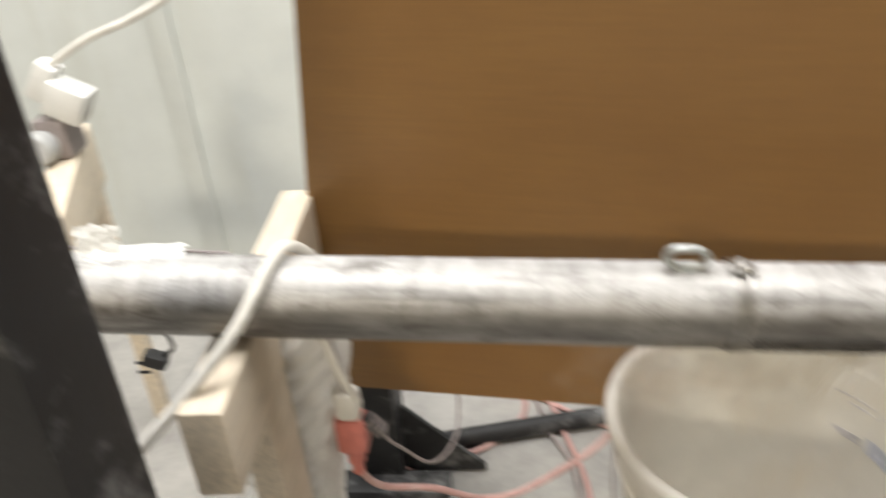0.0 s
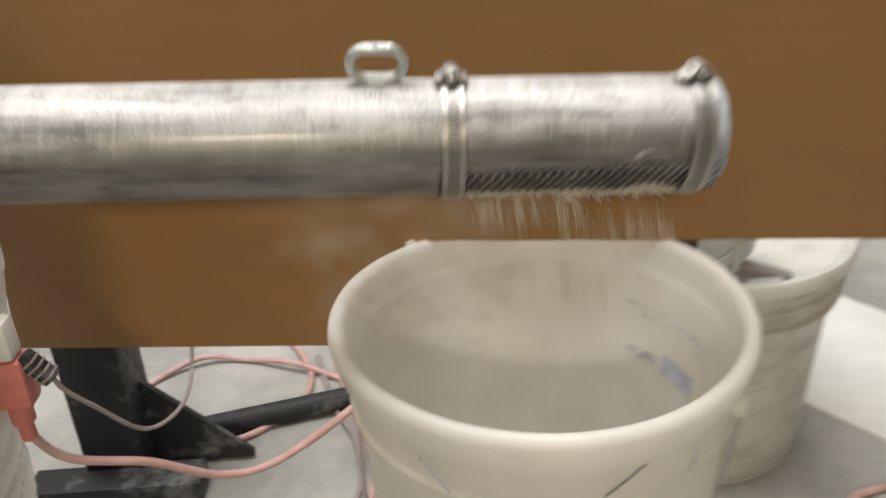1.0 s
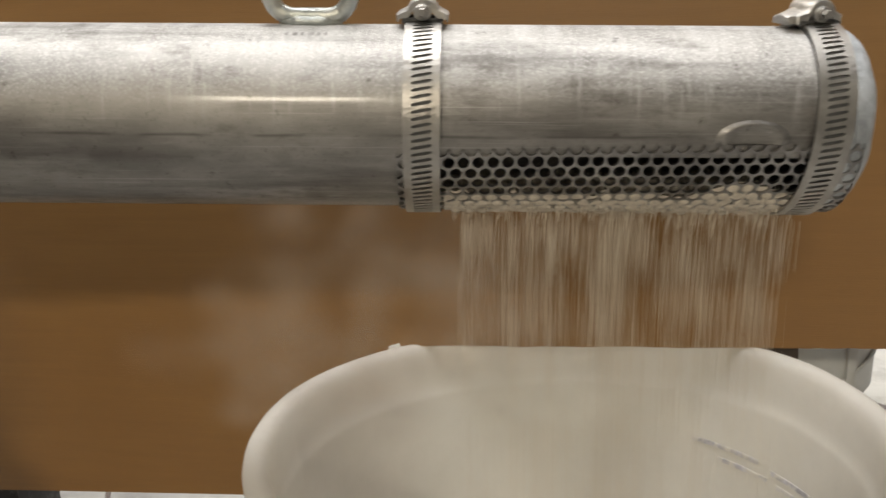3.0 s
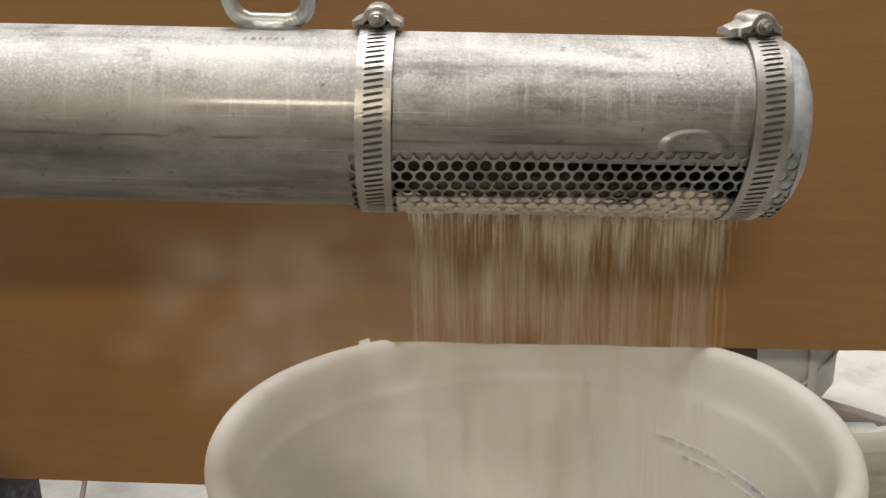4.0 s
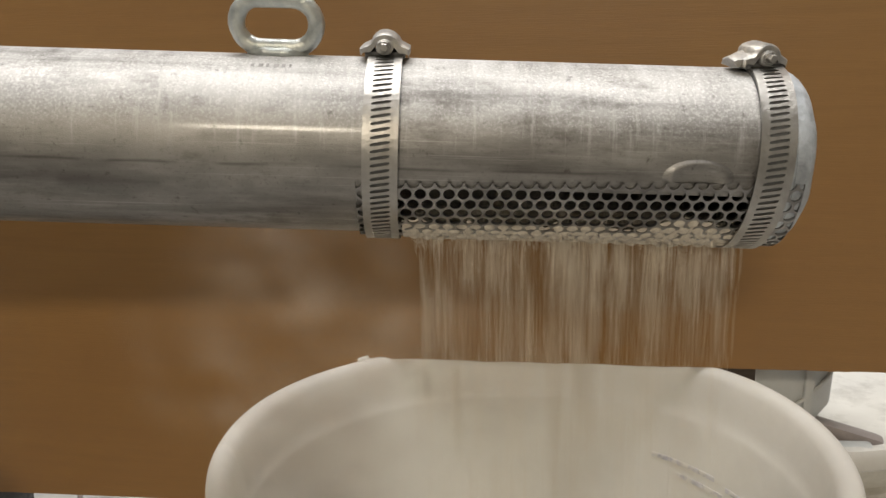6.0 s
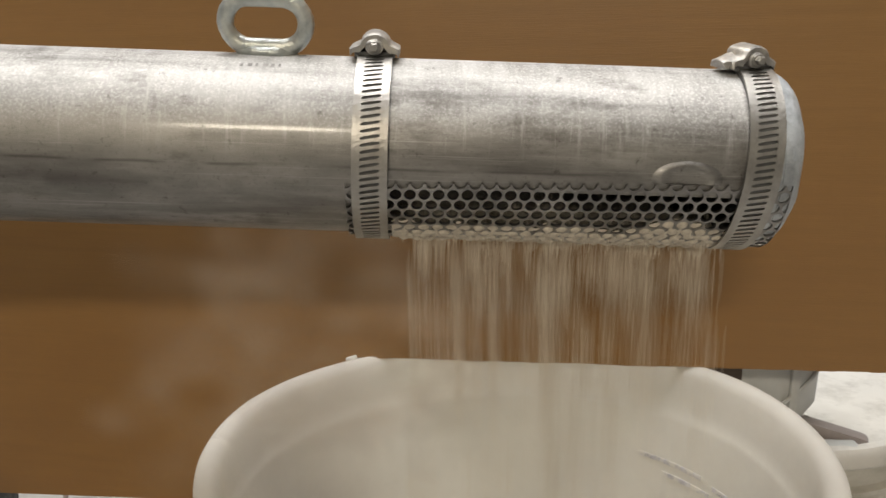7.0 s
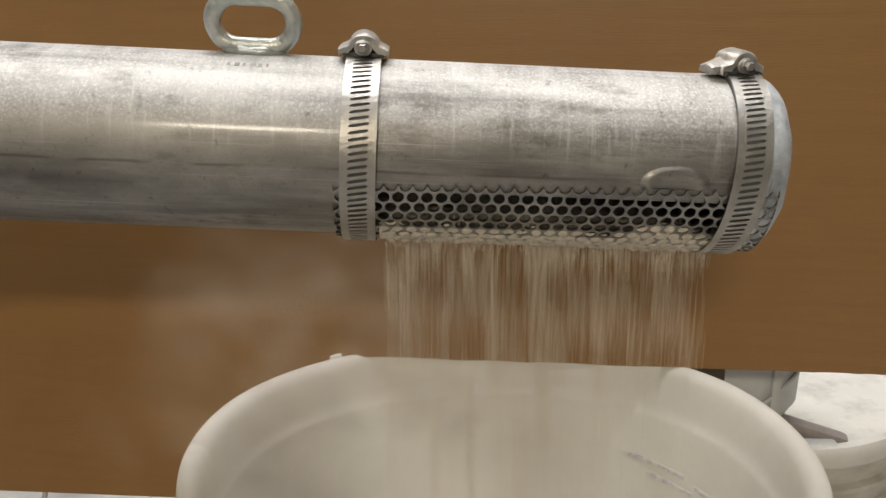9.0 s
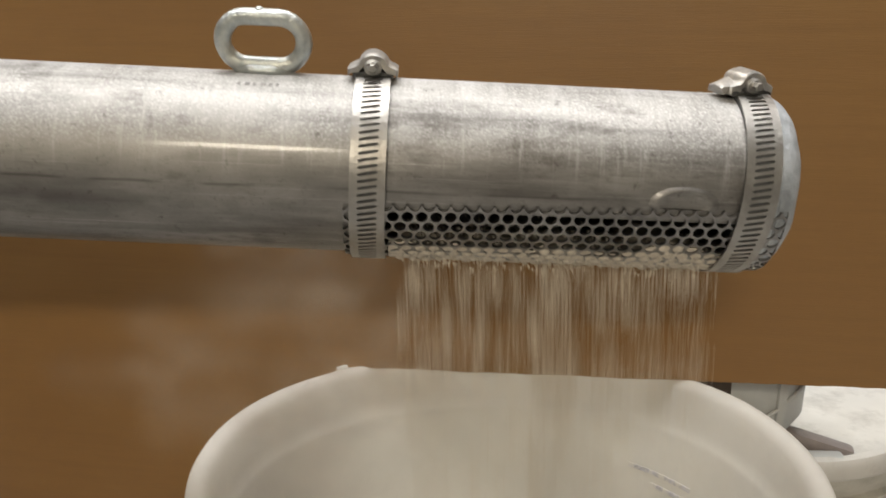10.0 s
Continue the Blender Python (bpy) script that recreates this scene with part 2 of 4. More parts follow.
def box(sx, sy, sz, at=(0, 0, 0), bevel=0.002, bm=None, m=None):
    own = bmesh.new()
    bmesh.ops.create_cube(own, size=1, matrix=Matrix.Diagonal((sx, sy, sz, 1)))
    if bevel:
        bmesh.ops.bevel(own, geom=own.edges[:], offset=bevel, segments=2, affect="EDGES", profile=0.6)
    mm = Matrix.Translation(at) @ (m or Matrix.Identity(4))
    bmesh.ops.transform(own, matrix=mm, verts=own.verts)
    if bm is None:
        return own
    return join(bm, own)


def join(bm, other):
    vs = [bm.verts.new(v.co) for v in other.verts]
    other.verts.index_update()
    for f in other.faces:
        try:
            bm.faces.new([vs[v.index] for v in f.verts])
        except ValueError:
            pass
    other.free()
    return bm


def lathe(profile, n=64, bm=None, m=None, wobble=0.0):
    bm = bm or bmesh.new()
    m = m or Matrix.Identity(4)
    rings = []
    for r, z in profile:
        rings.append([bm.verts.new(m @ Vector((r * math.cos(a), r * math.sin(a), z)))
                      for a in [2 * math.pi * i / n for i in range(n)]])
    for a, b in zip(rings, rings[1:]):
        for i in range(n):
            bm.faces.new((a[i], a[(i + 1) % n], b[(i + 1) % n], b[i]))
    return bm, rings


def cyl(r, h, at=(0, 0, 0), n=24, bevel=0.0006, m=None, bm=None):
    prof = [(0.00001, -h / 2), (r - bevel, -h / 2), (r, -h / 2 + bevel), (r, h / 2 - bevel), (r - bevel, h / 2), (0.00001, h / 2)]
    return lathe(prof, n, bm, Matrix.Translation(at) @ (m or Matrix.Identity(4)))[0]


def smooth_path(points, steps=10):
    pts = [Vector(p) for p in points]
    ext = [2 * pts[0] - pts[1], *pts, 2 * pts[-1] - pts[-2]]
    out = []
    for a, b, c, d in zip(ext, ext[1:], ext[2:], ext[3:]):
        for i in range(steps):
            t = i / steps
            out.append(0.5 * ((2 * b) + (c - a) * t + (2 * a - 5 * b + 4 * c - d) * t * t + (3 * b - a - 3 * c + d) * t ** 3))
    out.append(pts[-1])
    return out


def sweep(path, r, n=10, closed=False, radius=None, bm=None):
    bm = bm or bmesh.new()
    rings = []
    count = len(path)
    up = Vector((0.13, 0.21, 0.97))
    for i, p in enumerate(path):
        a = path[(i - 1) % count] if closed or i else path[0]
        b = path[(i + 1) % count] if closed or i < count - 1 else path[-1]
        t = (b - a).normalized()
        s = t.cross(up)
        if s.length < 0.05:
            s = t.cross(Vector((1, 0, 0)))
        s.normalize()
        u = s.cross(t)
        up = u
        rr = radius(i / max(1, count - 1)) if radius else r
        rings.append([bm.verts.new(p + rr * (math.cos(q) * s + math.sin(q) * u)) for q in [2 * math.pi * k / n for k in range(n)]])
    pairs = list(zip(rings, rings[1:])) + ([(rings[-1], rings[0])] if closed else [])
    for a, b in pairs:
        for k in range(n):
            bm.faces.new((a[k], a[(k + 1) % n], b[(k + 1) % n], b[k]))
    if not closed:
        bm.faces.new(rings[0][::-1])
        bm.faces.new(rings[-1])
    return bm


def on_pipe(x, phi, r):
    """Pipe space: phi in degrees, 0 towards the camera's side, 90 on top."""
    a = radians(phi)
    return Vector((x, -r * math.cos(a), r * math.sin(a)))


# ---- the room ----
def room():
    x0, x1, y0, y1, h = -2.4, 2.8, -5.2, 1.0, 2.6
    for name, sx, sy, sz, at, m, lab in (
            ("floor", x1 - x0 + 0.4, y1 - y0 + 0.4, 0.1, ((x0 + x1) / 2, (y0 + y1) / 2, -0.05), FLOOR, "dusty pale grey concrete floor"),
            ("ceiling", x1 - x0 + 0.4, y1 - y0 + 0.4, 0.1, ((x0 + x1) / 2, (y0 + y1) / 2, h + 0.05), CEIL, "plain white painted ceiling"),
            ("wall_south", x1 - x0, 0.1, h, ((x0 + x1) / 2, y0 - 0.05, h / 2), DIM, "plain grey wall"),
            ("wall_west", 0.1, y1 - y0 + 0.2, h, (x0 - 0.05, (y0 + y1) / 2, h / 2), DIM, "plain grey wall"),
            ("wall_east", 0.1, y1 - y0 + 0.2, h, (x1 + 0.05, (y0 + y1) / 2, h / 2), DIM, "plain grey wall")):
        ob = part(name, box(sx, sy, sz, bevel=0), m, m=pose(*at), smooth=False)
        tagged(ob, lab, name.split("_")[0], kind="structure")
    wall = part("wall_north", box(x1 - x0, 0.1, h, bevel=0), WALLM, m=pose((x0 + x1) / 2, y1 + 0.05, h / 2), smooth=False)
    tagged(wall, "pale grey-green sheeted wall with battens", "wall", kind="structure")
    for x in (-1.72, -0.885, -0.40, 0.25, 0.9):
        part("batten", box(0.045, 0.012, h, bevel=0.003), WALLM, wall, m=pose(x - (x0 + x1) / 2, -0.056, 0))
    # fixtures above
    for name, at, sx, sy in (("ceiling_light", (-0.30, 0.10, 2.57), 2.3, 1.3), ("ceiling_light", (-0.86, -4.1, 2.57), 1.2, 0.6)):
        r = root(name, pose(*at), "white metal ceiling light fixture", "light", "ceiling lights")
        part("housing", box(sx, sy, 0.05, (0, 0, 0.005), 0.008), PAPER, r)


# ---- brown board behind the pipe ----
def board():
    yaw = math.degrees(math.atan(-0.189))
    k = math.sqrt(1 + 0.189 ** 2)
    m = pose(0, 0.187, 0, 0, 0, yaw)
    th = 0.006
    rnd = random.Random(4)
    out = [(-0.465, 0.2322), (-0.037 * k, 0.2535), (-0.037 * k, 0.362), (-0.034 * k, 0.3645)]
    x = -0.028
    while x < 0.95:
        out.append((x * k, 0.3672 + 0.024 * x + rnd.uniform(-0.0002, 0.0002) + 0.0007 * noise.noise(Vector((x * 30, 0, 0)))))
        x += 0.004
    out += [(0.97, 0.392), (0.97, 0.98), (-0.382, 0.98)]
    bm = bmesh.new()
    a = [bm.verts.new((u, 0, v)) for u, v in out]
    b = [bm.verts.new((u, th, v)) for u, v in out]
    bm.faces.new(a)
    bm.faces.new(b[::-1])
    n = len(out)
    for i in range(n):
        bm.faces.new((a[i], b[i], b[(i + 1) % n], a[(i + 1) % n]))
    ob = part("backing_board", bm, BOARD, m=m, smooth=False)
    tagged(ob, "large brown hardboard sheet with a cut-out at the bottom", "board")
    part("cleat", box(0.032, 0.010, 0.030, bevel=0.001), DARKWOOD, ob, "dark wooden cleat behind the board", m=pose(0.206, 0.0112, 0.3735))
    # torn white paper scrap at the corner of the cut-out
    bm = box(0.008, 0.0016, 0.004, bevel=0.0005)
    for v in bm.verts:
        v.co.z += 0.001 * math.sin(v.co.x * 700)
    part("torn_edge", bm, PAPER, ob, "torn white paper edge", m=pose(-0.0332, -0.0012, 0.3655, 0, -8, 0))
    return ob


# ---- the sieve pipe ----
SX0, SX1 = -0.0075, 0.1628            # perforated sheet, along the pipe
PITCH, HOLE = 0.0055, 0.00228


def edge_phi(x):
    return -15.5 + 40 * x


def pipe():
    thing = root("sieve_pipe", PIPE, "scuffed aluminium pipe with a perforated sieve end over a pail", "pipe")
    # tube with a window cut in its underside
    xs = [-0.95, -0.80, -0.65, -0.5, -0.4, -0.3, -0.2, -0.12, -0.06, 0.004, 0.03, 0.06, 0.09, 0.12, 0.147, 0.160]
    n = 96
    ri = PIPE_R - 0.003
    bm = bmesh.new()
    phis = [360 * i / n for i in range(n)]
    grid = [[[bm.verts.new(on_pipe(x, p, r)) for p in phis] for x in xs] for r in (PIPE_R, ri)]

    def window(i, j):
        mid = phis[j] + 180 / n
        return 0.004 <= (xs[i] + xs[i + 1]) / 2 <= 0.147 and 236 < mid < 340

    for i in range(len(xs) - 1):
        for j in range(n):
            k = (j + 1) % n
            if window(i, j):
                continue
            bm.faces.new((grid[0][i][j], grid[0][i][k], grid[0][i + 1][k], grid[0][i + 1][j]))
            bm.faces.new((grid[1][i][j], grid[1][i + 1][j], grid[1][i + 1][k], grid[1][i][k]))
            for di, edge in ((-1, i), (1, i + 1)):
                if 0 <= i + di < len(xs) - 1 and window(i + di, j):
                    bm.faces.new((grid[0][edge][j], grid[0][edge][k], grid[1][edge][k], grid[1][edge][j]))
            for dj, edge in ((-1, j), (1, k)):
                if window(i, (j + dj) % n):
                    bm.faces.new((grid[0][i][edge], grid[0][i + 1][edge], grid[1][i + 1][edge], grid[1][i][edge]))
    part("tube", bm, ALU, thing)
    # end cap with a rounded shoulder
    turn = Matrix.Rotation(radians(90), 4, "Y")
    prof = [(PIPE_R + 0.0002, 0.1560), (PIPE_R + 0.0009, 0.1562), (PIPE_R + 0.0009, 0.1585), (PIPE_R + 0.0003, 0.1592)]
    for i in range(10):
        a = radians(10 * i)
        prof.append((PIPE_R - 0.0095 + 0.0098 * math.cos(a), 0.1598 + 0.0092 * math.sin(a)))
    prof += [(0.015, 0.1692), (0.00001, 0.1694)]
    bm, _ = lathe(prof, 72, m=turn)
    for v in bm.verts:
        if v.co.x > 0.16:
            v.co.x += 0.0007 * noise.noise(v.co * 90)
            v.co.yz = v.co.yz * (1 + 0.012 * noise.noise(v.co * 60))
    part("end_cap", bm, CAP, thing, "bluish-grey rounded end cap")
    # perforated sheet wrapped round the underside
    ro, rn = PIPE_R + 0.0014, PIPE_R + 0.0002
    row = PITCH * 0.8660254
    arc = radians(180 - 2 * 15.5) * ro
    rows_ = int(arc / row)
    bm = bmesh.new()
    seg = 24

    def put(u, s, r):
        x = min(max(u, SX0), SX1)
        return on_pipe(x, edge_phi(x) - math.degrees(s / ro), r)

    cols = int((SX1 - SX0) / PITCH) + 1
    centres = []
    for j in range(rows_ + 1):
        for i in range(cols + 1):
            cu, cs = SX0 + (i + 0.5 * (j % 2)) * PITCH, j * row
            if cu > SX1 + 0.001:
                continue
            centres.append((cu, cs))
            ring = []
            for k in range(seg):
                a = 2 * math.pi * k / seg
                hexr = (PITCH / 2) / math.cos((a + math.pi / 6) % (math.pi / 3) - math.pi / 6)
                c, s = math.cos(a), math.sin(a)
                ring.append((cu + hexr * c, cs + hexr * s, cu + HOLE * c, cs + HOLE * s))
            for k in range(seg):
                p, q = ring[k], ring[(k + 1) % seg]
                if min(p[1], q[1], p[3], q[3]) < -0.00002:
                    continue
                f = [bm.verts.new(put(p[0], p[1], ro)), bm.verts.new(put(q[0], q[1], ro)),
                     bm.verts.new(put(q[2], q[3], ro)), bm.verts.new(put(p[2], p[3], ro))]
                g = [bm.verts.new(put(q[2], q[3], rn)), bm.verts.new(put(p[2], p[3], rn))]
                bm.faces.new(f)
                bm.faces.new((f[3], f[2], g[0], g[1]))
    part("perforated_sheet", bm, PERF, thing, "perforated metal sheet with round holes", smooth=False)
    # smooth bulge of sealant above the sheet
    bm = bmesh.new()
    rows2 = []
    for i in range(15):
        q = i / 14
        ring = []
        for j in range(32):
            w = 2 * math.pi * j / 32
            ph = max(edge_phi(0.122) + 0.5, -7.5 + 12.5 * q * math.sin(w))
            e = 0.25 * (1 - q ** 4) + 0.9 * math.exp(-((q - 0.72) / 0.16) ** 2) * (1 - q ** 8)
            ring.append(bm.verts.new(on_pipe(0.1225 + 0.0150 * q * math.cos(w), ph, PIPE_R - 0.0002 + 0.0011 * e)))
        rows2.append(ring)
    for a, b in zip(rows2, rows2[1:]):
        for j in range(32):
            bm.faces.new((a[j], a[(j + 1) % 32], b[(j + 1) % 32], b[j]))
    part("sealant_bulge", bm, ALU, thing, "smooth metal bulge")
    # welded chain link
    lx, lz, hl, hh, rb = -0.0424, PIPE_R + 0.0118, 0.0160, 0.0095, 0.0034
    path = []
    for sgn in (1, -1):
        for i in range(13):
            a = radians(-90 + 180 * i / 12) if sgn > 0 else radians(90 + 180 * i / 12)
            path.append(Vector((lx + sgn * (hl - hh) + hh * math.cos(a), 0.006, lz + hh * math.sin(a))))
    bm = sweep(path, rb, 14, closed=True)
    for v in bm.verts:
        v.co += 0.0003 * noise.noise_vector(v.co * 160)
    lean = Matrix.Rotation(radians(13), 4, "X")
    bmesh.ops.transform(bm, matrix=lean, verts=bm.verts)
    link = part("chain_link", bm, LINK, thing, "galvanised steel chain link welded upright")
    bm = bmesh.new()
    bmesh.ops.create_uvsphere(bm, u_segments=28, v_segments=12, radius=1, matrix=Matrix.Translation((lx, 0.006, PIPE_R + 0.0005)) @ Matrix.Diagonal((0.0125, 0.0055, 0.0035, 1)))
    for v in bm.verts:
        v.co += 0.0008 * noise.noise_vector(v.co * 220)
    bmesh.ops.transform(bm, matrix=lean, verts=bm.verts)
    part("weld_bead", bm, LINK, link, "lumpy grey weld bead")
    bm = bmesh.new()
    bmesh.ops.create_icosphere(bm, subdivisions=2, radius=0.0021, matrix=Matrix.Translation((lx - 0.001, 0.006, lz + hh + 0.0022)))
    bmesh.ops.transform(bm, matrix=lean, verts=bm.verts)
    part("weld_joint", bm, LINK, link)
    # faint marks below the link
    bm = bmesh.new()
    for i, w in enumerate((1.2, 1.8, 1.0, 2.0, 1.4, 0.9)):
        x = lx - 0.008 + i * 0.0030
        a = [on_pipe(x, 64, PIPE_R + 0.0002), on_pipe(x + w * 0.001, 64, PIPE_R + 0.0002), on_pipe(x + w * 0.001, 60.5, PIPE_R + 0.0002), on_pipe(x, 60.5, PIPE_R + 0.0002)]
        b = [p * 0.999 for p in a]
        va, vb = [bm.verts.new(p) for p in a], [bm.verts.new(p) for p in b]
        bm.faces.new(va)
        for k in range(4):
            bm.faces.new((va[k], vb[k], vb[(k + 1) % 4], va[(k + 1) % 4]))
    part("marks", bm, INKY, thing, "row of faint dark marks")
    clamp("hose_clamp", 0.0018, 0.0, 0.0, 0)
    clamp("hose_clamp", 0.1505, 2.0, 15, 1)
    return centres


def clamp(name, x0, skew, turn, which):
    thing = root(name, PIPE, "slotted stainless hose clamp " + ("near the pipe's capped end" if which else "round the middle of the pipe"), "hose clamp", "hose clamps")
    w, r, th = 0.0136, PIPE_R + 0.0027, 0.0008
    cells = 92
    bm = bmesh.new()

    def at(u, c, rr):
        phi = 84 + 360 * c / cells
        return on_pipe(x0 + u + skew * 0.001 * math.sin(radians(phi)), phi, rr)

    cols = (-w / 2, -0.0040, 0.0040, w / 2)
    for c in range(cells):
        slot = 0.24 if c < cells - 3 else 0
        c0, c1, cm = c, c + 1, c + 0.5
        for rr, flip in ((r, 0), (r - th, 1)):
            o = {}
            for i, u in enumerate(cols):
                o[i, 0], o[i, 1] = bm.verts.new(at(u, c0, rr)), bm.verts.new(at(u, c1, rr))
            sl = [bm.verts.new(at(u, cm + q + u * 70, rr)) for u, q in ((-0.0037, -slot * 0.6), (-0.0024, -slot), (0.0024, -slot), (0.0037, -slot * 0.6), (0.0037, slot * 0.6), (0.0024, slot), (-0.0024, slot), (-0.0037, slot * 0.6))]
            bm.faces.new((o[0, 0], o[1, 0], o[1, 1], o[0, 1]))
            bm.faces.new((o[2, 0], o[3, 0], o[3, 1], o[2, 1]))
            bm.faces.new((o[1, 0], o[2, 0], sl[3], sl[2], sl[1], sl[0]))
            bm.faces.new((o[2, 1], o[1, 1], sl[7], sl[6], sl[5], sl[4]))
            bm.faces.new((o[1, 1], o[1, 0], sl[0], sl[7]))
            bm.faces.new((o[2, 0], o[2, 1], sl[4], sl[3]))
            if not flip:
                top_o, top_s = o, sl
        for a, b in (((0, 0), (0, 1)), ((3, 0), (3, 1))):
            bm.faces.new((top_o[a], top_o[b], o[b], o[a]))
        for i in range(8):
            k = (i + 1) % 8
            bm.faces.new((top_s[i], top_s[k], sl[k], sl[i]))
    bmesh.ops.remove_doubles(bm, verts=bm.verts, dist=0.00002)
    part("band", bm, BAND, thing)
    # plain dark ring just inside the band, so that every slot reads dark
    turned = Matrix.Translation((x0, 0, 0)) @ Matrix.Rotation(radians(90), 4, "Y")
    bm, _ = lathe([(PIPE_R + 0.0002, -0.005), (PIPE_R + 0.0018, -0.005), (PIPE_R + 0.0018, 0.005), (PIPE_R + 0.0002, 0.005)], 72, m=turned)
    part("slot_backing", bm, DARKFILL, thing, "dark ring under the slots")
    # arched screw housing with two feet
    base = Matrix.Rotation(radians(8), 4, "X") @ Matrix.Translation((x0 - 0.0004, -0.001, PIPE_R + 0.0024)) @ Matrix.Rotation(radians(turn), 4, "Z") @ Matrix.Diagonal((0.97, 0.95, 0.88, 1))
    bm = bmesh.new()
    outer = [(0.0100, -0.0006), (0.0102, 0.0026), (0.0088, 0.0036), (0.0074, 0.0042)]
    for i in range(11):
        a = radians(12 + 156 * i / 10)
        outer.append((0.0062 * math.cos(a), 0.0036 + 0.0062 * math.sin(a)))
    outer += [(-x, z) for x, z in [(0.0074, 0.0042), (0.0088, 0.0036), (0.0102, 0.0026), (0.0100, -0.0006)]]
    inner = [(0.0096, -0.0008), (0.0092, 0.0002), (0.0080, 0.0008), (0.0058, 0.0010)]
    for i in range(11):
        a = radians(5 + 170 * i / 10)
        inner.append((0.0036 * math.cos(a), 0.0034 + 0.0036 * math.sin(a)))
    inner += [(-x, z) for x, z in [(0.0058, 0.0010), (0.0080, 0.0008), (0.0092, 0.0002), (0.0096, -0.0008)]]
    loops = []
    for y, s in ((-0.0068, 0.93), (-0.0060, 1.0), (0.0060, 1.0), (0.0068, 0.93)):
        loops.append(([bm.verts.new((x * s, y, z * s)) for x, z in outer], [bm.verts.new((x, y, z)) for x, z in inner]))
    nn = len(outer)
    for (a, ai), (b, bi) in zip(loops, loops[1:]):
        for i in range(nn - 1):
            bm.faces.new((a[i], a[i + 1], b[i + 1], b[i]))
            bm.faces.new((ai[i], bi[i], bi[i + 1], ai[i + 1]))
        for i in (0, nn - 1):
            bm.faces.new((a[i], b[i], bi[i], ai[i]))
    for a, ai in (loops[0], loops[-1]):
        for i in range(nn - 1):
            bm.faces.new((a[i], ai[i], ai[i + 1], a[i + 1]))
    for v in bm.verts:
        v.co += (0.0008 if which else 0.0005) * noise.noise_vector(v.co * 190 + Vector((which * 9, 0, 0)))
    bmesh.ops.transform(bm, matrix=base, verts=bm.verts)
    part("screw_housing", bm, HOUSING, thing, "dusty arched steel screw housing")
    # dark block that fills the gap under the arch
    bm = box(0.0165, 0.0115, 0.0030, (0, 0.0005, -0.0002), 0.0008)
    bmesh.ops.transform(bm, matrix=base, verts=bm.verts)
    part("saddle", bm, DARKFILL, thing, "dark saddle under the screw")
    lie = Matrix.Rotation(radians(90), 4, "X")
    bm = cyl(0.0036, 0.016, (0, 0.0, 0.0036), 20, 0.0005, lie)
    bmesh.ops.transform(bm, matrix=base, verts=bm.verts)
    part("worm_screw", bm, HOUSING, thing)
    bm = cyl(0.0021, 0.004, (0, -0.0095, 0.0040), 6, 0.0005, lie)
    cyl(0.0027, 0.001, (0, -0.0085, 0.0040), 20, 0.0003, lie, bm)
    bmesh.ops.transform(bm, matrix=base, verts=bm.verts)
    part("screw_head", bm, BAND, thing, "bright hexagonal screw head")
    if which:
        bm = box(0.0115, 0.011, 0.0044, (-0.0082, 0.000, 0.0024), 0.0019, m=Matrix.Rotation(radians(-8), 4, "Y"))
        bmesh.ops.subdivide_edges(bm, edges=bm.edges[:], cuts=2, use_grid_fill=True)
        for v in bm.verts:
            v.co += 0.0017 * noise.noise_vector(v.co * 230)
            v.co.z -= 0.10 * max(0, -0.008 - v.co.x)
        bmesh.ops.transform(bm, matrix=base, verts=bm.verts)
        part("band_tail", bm, HOUSING, thing, "bent band tail caked with powder")
    return thing


